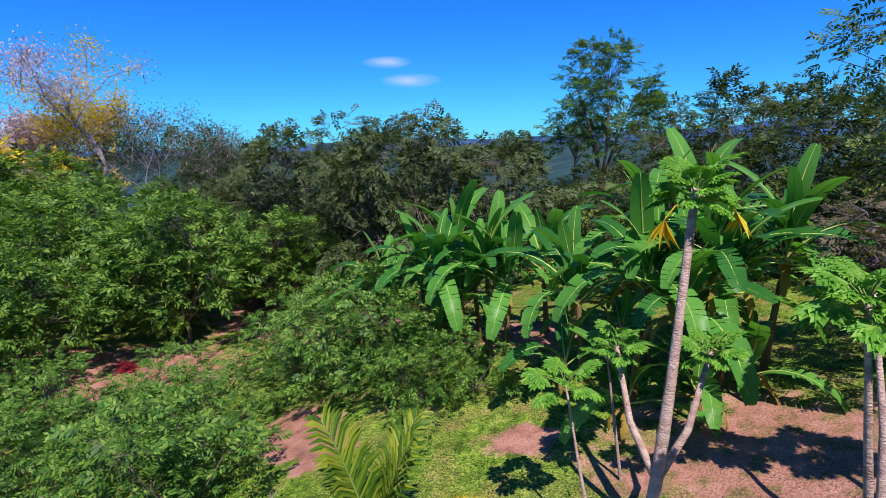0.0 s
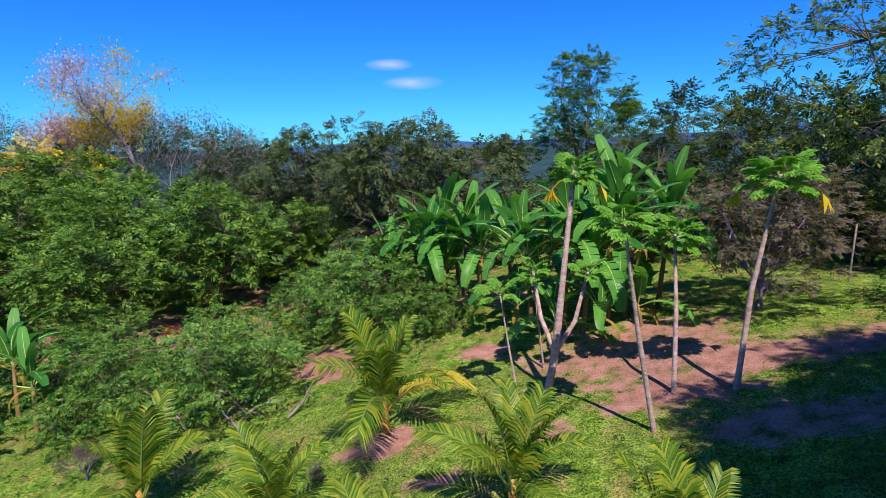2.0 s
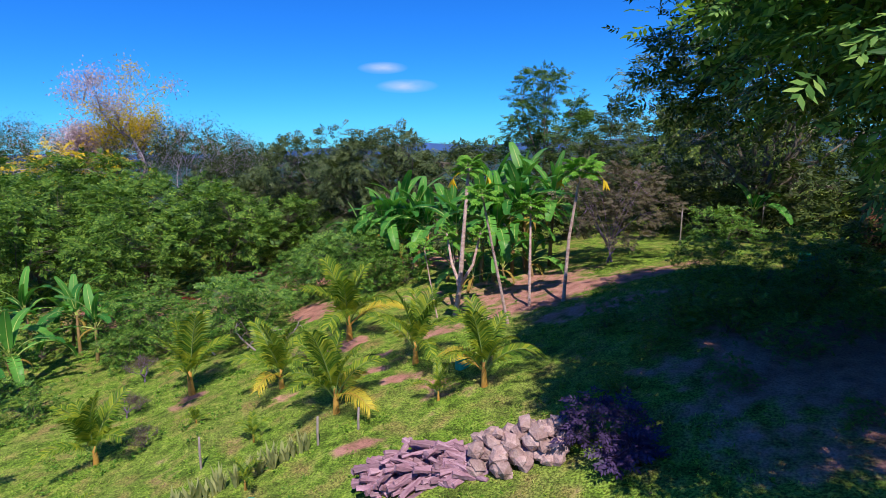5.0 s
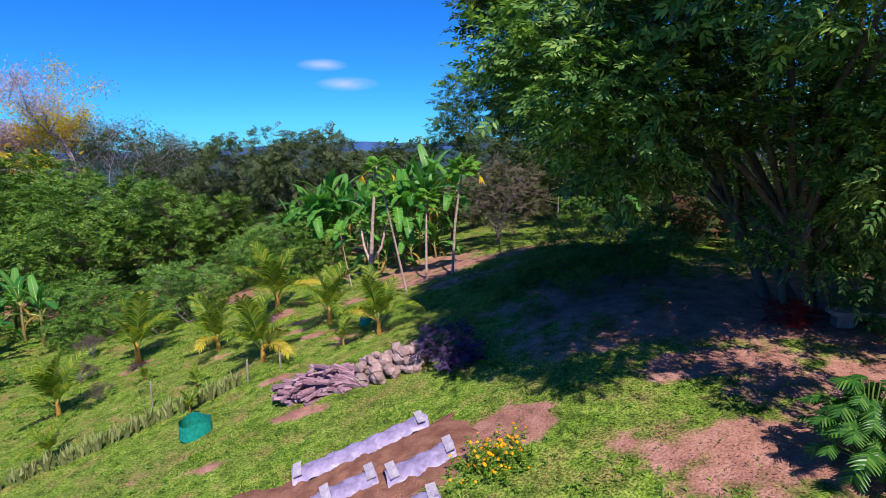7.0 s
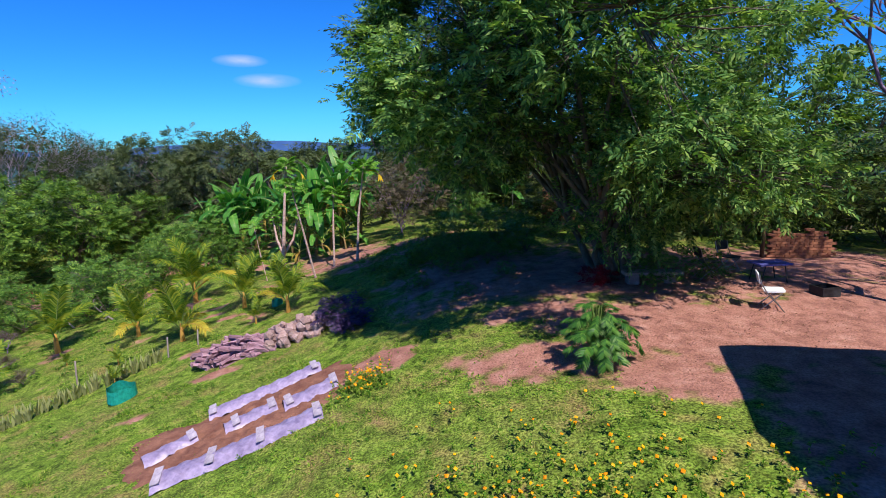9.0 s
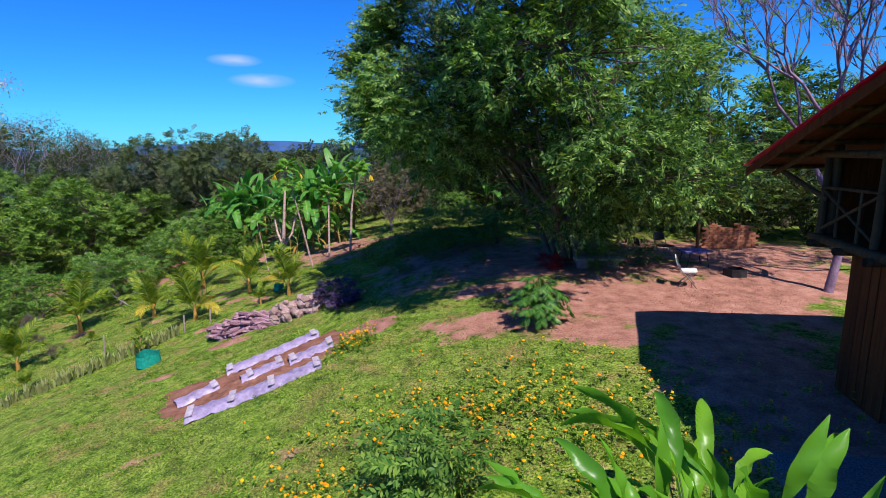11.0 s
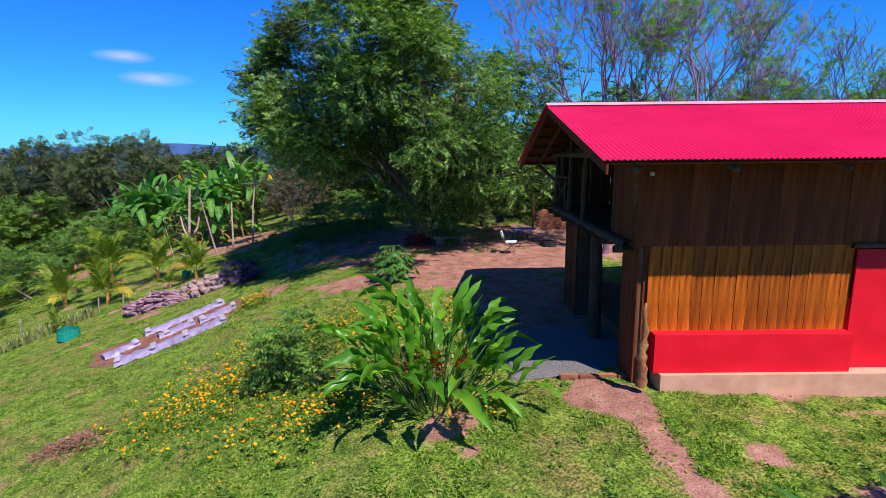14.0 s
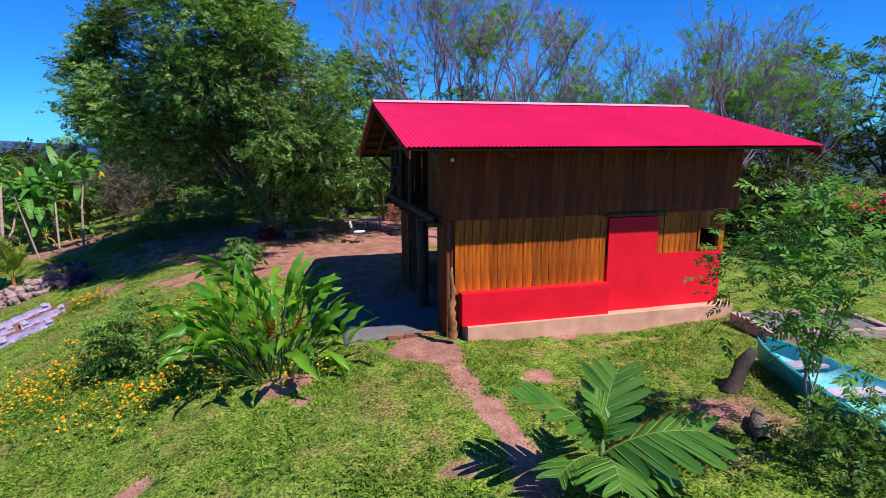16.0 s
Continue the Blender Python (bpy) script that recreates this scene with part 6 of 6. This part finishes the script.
for x in (0.9, 1.8, 2.8):
    w = float(np.interp(x, st, bw)) * 0.9
    box_part("thwart", M["card"], boat, x - 0.11, x + 0.11, -w, w, 0.25, 0.29)
rb = thing("stone_bed", "low stone-edged bed of grey gravel", "planting bed", on_ground(23.5, -14.9, 0.03), -10)
for d in ((-1.1, 1.1, -0.65, -0.5, 0, 0.22), (-1.1, 1.1, 0.5, 0.65, 0, 0.22), (-1.25, -1.1, -0.65, 0.65, 0, 0.22), (1.1, 1.25, -0.65, 0.65, 0, 0.22)):
    box_part("edging", M["stone"], rb, *d, bev=0.03)
box_part("fill", M["gravel"], rb, -1.1, 1.1, -0.5, 0.5, 0.0, 0.16)
g = Geo()
tube(g, [(0, 0, 0), (0.16, 0.05, 0.24), (0.26, 0.08, 0.42), (0.44, 0.1, 0.6)], [0.15, 0.10, 0.105, 0.07], 10)
solo("stump", g, M["charred"], "dark leaning stump at the lawn's edge", "stump", smooth=True, m=pose(*on_ground(19.95, -16.75, 0.05)))
g = Geo()
tube(g, [(0, 0, 0), (0.3, 0.1, 0.06), (0.62, 0.14, 0.05)], [0.09, 0.11, 0.07], 8)
solo("fallen_log", g, M["bark"], "short fallen log in the weeds", "log", smooth=True, m=pose(*on_ground(19.2, -18.1, -0.04), 0, 0, 40))

# ruined oven, brown shed wall and red-roofed hut beyond the yard
oven = thing("brick_wall", "ruined low brick wall under the trees", "wall", on_ground(18.95, 2.3))
g = Geo()
block(g, -0.12, 0.12, -0.06, 0.06, -0.035, 0.035, 0.008)
me = g.mesh("brick", M["brick"])
for r_ in range(13):
    for c_ in range(1, 8):
        if r_ > 6 + 5 * abs(math.sin(c_ * 0.9)):
            continue
        part("brick", me, None, oven, m=pose(-1.35 + c_ * 0.25 + (0.125 if r_ % 2 else 0), rngh.uniform(-0.008, 0.008), 0.02 + r_ * 0.08, 0, 0, rngh.uniform(-2, 2)))
box_part("core", M["soil"], oven, -1.15, 0.45, -0.05, 0.05, 0.0, 0.55)
log("post", oven, (-1.32, 0, -0.05), (-1.32, 0, 1.5), 0.06)
shed = thing("shed_wall", "brown panelled shed wall raised on short posts", "shed", on_ground(12.4, 8.9), 6)
for k in range(9):
    box_part("panel", M["brown_wall"], shed, -1.2 + k * 0.27, -0.94 + k * 0.27, -0.03, 0.0, 0.35, 1.65)
for x in (-1.15, -0.4, 0.4, 1.15):
    log("post", shed, (x, 0.06, 0), (x, 0.06, 1.8), 0.05)
hut = thing("hut", "small hut with a red roof among the trees", "hut", on_ground(36.0, -7.2, -0.25), -50)
box_part("wall", M["brown_wall"], hut, -1.6, 1.6, -1.4, 1.4, 0.0, 1.0)
g = Geo()
g.add([(-2.2, -2, 0.95), (2.2, -2, 0.95), (2.2, 0, 1.6), (-2.2, 0, 1.6), (2.2, 2, 0.95), (-2.2, 2, 0.95), (-2.2, -2, 0.9), (2.2, -2, 0.9), (2.2, 2, 0.9), (-2.2, 2, 0.9)], [(0, 1, 2, 3), (3, 2, 4, 5), (0, 6, 7, 1), (5, 4, 8, 9)])
part("roof", g, M["roof"], hut, "red sheet roof")

# ---- weeds, grass and flowers ----
r6 = np.random.default_rng(66)


def scatter(n, x0, x1, y0, y1, keep_bare=0.0):
    x, y = r6.uniform(x0, x1, n), r6.uniform(y0, y1, n)
    b_ = bare(x, y) + 0.18 * wobble(x, y, 2.3, 4.0)
    ok = (b_ < 0.42) | (r6.random(n) < keep_bare)
    inside = (x > 16.4) & (x < 22.8) & (y > -13.6) & (y < -7.5)
    strip = (x > 14.6) & (x < 17) & (y > -13.1) & (y < -6.6)
    ok &= ~inside & ~strip
    return x[ok], y[ok]


g = Geo()
for n, box in ((140000, (9, 22, -21, -10)), (56000, (1, 13, -16, -3)), (42000, (-9, 9, -6, 8)), (16000, (2, 14, 2, 14)), (10000, (-22, -6, -6, 8)), (9000, (14, 30, -20, -13))):
    x, y = scatter(n, *box, 0.05)
    k = len(x)
    p = np.stack([x, y, H(x, y) + 0.05 * wobble(x, y, 0.9) + 0.025 * wobble(x, y, 2.7, 1.0) - 0.01], 1)
    tuftiness = 0.6 + 0.75 * np.clip(wobble(x, y, 1.9, 3.0) * 0.7 + wobble(x, y, 7.0, 1.0) * 0.6 + 0.2, 0, 1)
    ln = r6.uniform(0.035, 0.10, k) * tuftiness
    way = r6.normal(size=(k, 3)) * (1, 1, 0) + np.array((0, 0, 0.9))
    leaves(g, p, way, ln, ln * r6.uniform(0.13, 0.34, k), r6, droop=0.15)
solo("grass", g, M["grass"], "short weedy grass over the slope and lawn", "grass", kind="stuff")

# broad-leaved weeds in loose drifts
g = Geo()
for n, box, big_ in ((4200, (9, 23, -22, -9), 0.042), (900, (1, 13, -16, -3), 0.04), (900, (-9, 9, -6, 8), 0.05), (2200, (-20, -4, -4, 12), 0.07), (500, (2, 12, 2, 12), 0.07)):
    x, y = scatter(n, *box)
    drift = wobble(x, y, 1.4, 7.0) + 0.6 * wobble(x, y, 4.1, 2.0) > -0.1
    x, y = x[drift], y[drift]
    z = H(x, y) + 0.05 * wobble(x, y, 0.9) + 0.025 * wobble(x, y, 2.7, 1.0)
    reach = big_ * r6.uniform(0.6, 1.6, len(x))
    for j in range(8):
        a = j * 2.4 + r6.uniform(0, 6.28, len(x))
        root = np.stack([x + np.cos(a) * reach * 0.2, y + np.sin(a) * reach * 0.2, z + reach * (0.15 + 0.09 * j)], 1)
        leaves(g, root, np.stack([np.cos(a), np.sin(a), np.full(len(x), 0.15 + 0.07 * j)], 1), reach, reach * r6.uniform(0.42, 0.6, len(x)), r6, droop=0.2)
solo("weeds", g, M["weed"], "low broad-leaved weeds among the grass", "weeds", kind="stuff")

fg, ff = Geo(), Geo()
for n, cx, cy, a, b2 in ((480, 8.9, -11.8, 1.4, 1.1), (640, 11.6, -9.6, 3.4, 2.0), (330, 11.3, -13.3, 1.4, 0.9), (160, 7.6, -5.3, 0.45, 0.45), (160, 10.4, -9.4, 1.6, 0.5), (60, 13.9, -14.1, 0.9, 0.4)):
    q = r6.normal(size=(n, 2)) * (a * 0.55, b2 * 0.55)
    x, y = cx + q[:, 0], cy + q[:, 1]
    h = r6.uniform(0.08, 0.28, n) * (1.5 if cx < 9.5 else 1.0)
    p = np.stack([x, y, H(x, y)], 1)
    top = p + np.stack([r6.normal(size=n) * 0.05, r6.normal(size=n) * 0.05, h], 1)
    for t in (0.35, 0.6, 0.8):
        for rep in range(3):
            leaves(fg, p + (top - p) * t, r6.normal(size=(n, 3)) * (1, 1, 0.3) + (0, 0, 0.35), 0.07, 0.026, r6)
    leaves(fg, p, top - p, h, 0.012, r6, droop=0)
    sel = r6.random(n) < 0.6
    c = top[sel]
    m_ = len(c)
    rad = r6.uniform(0.019, 0.034, m_)[:, None]
    th = np.arange(8) * math.pi / 4
    tilt = unit(r6.normal(size=(m_, 3)) * 0.35 + (0.2, -0.35, 1))
    s1 = unit(np.cross(tilt, (0.3, 1, 0.1)))
    s2 = np.cross(tilt, s1)
    ring = c[:, None] + rad[:, None] * (np.cos(th)[None, :, None] * s1[:, None] + np.sin(th)[None, :, None] * s2[:, None]) * np.where(np.arange(8) % 2, 1.0, 0.72)[None, :, None]
    v = np.concatenate([ring, (c + tilt * 0.012)[:, None]], 1).reshape(-1, 3)
    i = np.arange(m_)[:, None] * 9
    ff.add(v, np.concatenate([i + (k, (k + 1) % 8, 8) for k in range(8)]))
mg = thing("marigold_patch", "patch of orange and yellow marigolds in the grass", "flowers", kind="stuff")
part("foliage", fg, M["grass"], mg)
part("blossom", ff, M["marigold"], mg, "orange and yellow flower heads")

# dead wood, brush and leaf litter
for k, (x, y, tn, ln) in enumerate([(-7.4, 4.9, 150, 1.6), (-7.9, 5.1, 60, 1.2), (-9.6, 5.2, 200, 1.3), (-6.6, 5.6, 100, 0.9)]):
    r7 = np.random.default_rng(300 + k)
    g = Geo()
    pts = [np.array((ln * t, 0.25 * ln * math.sin(t * 3 + k), 0.1 + 0.9 * ln * t * (1 - 0.45 * t))) for t in np.linspace(0, 1, 7)]
    tube(g, pts, np.linspace(0.04, 0.012, 7), 6)
    ob = thing("dead_branch", "bleached crooked dead branch among the shrubs", "branch", on_ground(x, y, 0.06), tn, 1, "dead branches")
    part("limb", g, M["pale_bark"], ob, smooth=True)
    for j in (2, 3, 4):
        g = Geo()
        e = pts[j] + r7.normal(size=3) * (0.3, 0.3, 0.15) + (0.15, 0, 0.2)
        tube(g, [pts[j], (pts[j] + e) / 2 + (0, 0, 0.05), e], [0.016, 0.012, 0.006], 5)
        part("twig", g, M["pale_bark"], ob)
for x, y, s, tn in ((-5.7, -0.9, 0.3, 0), (-8.6, 0.6, 0.42, 90), (-10.9, 2.9, 0.5, 200), (-4.0, 3.3, 0.22, 40)):
    tree("dry_brush", brushy, "clump of dry brownish brush in the grass", "brush", x, y, tn, s, "dry brush", sink=0.35 * s)


def litter(cx, cy, a, b2, n, heap=0.0, size=0.06):
    g = Geo()
    q = r6.normal(size=(n, 2)) * 0.5
    x, y = cx + q[:, 0] * a, cy + q[:, 1] * b2
    z = H(x, y) + 0.05 * wobble(x, y, 0.9) + 0.015 + heap * np.exp(-3 * (q ** 2).sum(1)) * r6.random(n)
    leaves(g, np.stack([x, y, z], 1), r6.normal(size=(n, 3)) * (1, 1, 0.25), size * r6.uniform(0.6, 1.3, n), size * 0.5, r6, droop=0.0)
    return g


solo("debris_heap", litter(6.3, -11.9, 0.75, 0.55, 1500, 0.2), M["litter"], "low heap of reddish brown dead leaves", "leaf heap", kind="stuff")
g = Geo()
for cx, cy, a, b2, n in ((15.0, -3.2, 4.5, 2.6, 2200), (12.0, 0.5, 4.5, 3.5, 1800), (11.5, -5.5, 2.5, 1.2, 900), (19.6, -17.4, 1.2, 0.9, 500), (1.2, 8.2, 3.0, 2.2, 500), (5.3, -5.8, 1.8, 0.9, 260)):
    sub = litter(cx, cy, a, b2, n, size=0.04)
    for v_, f_ in zip(sub.v, sub.f):
        g.add(v_, f_)
solo("leaf_litter", g, M["litter"], "scattered dry leaves on the bare soil", "leaf litter", kind="stuff")
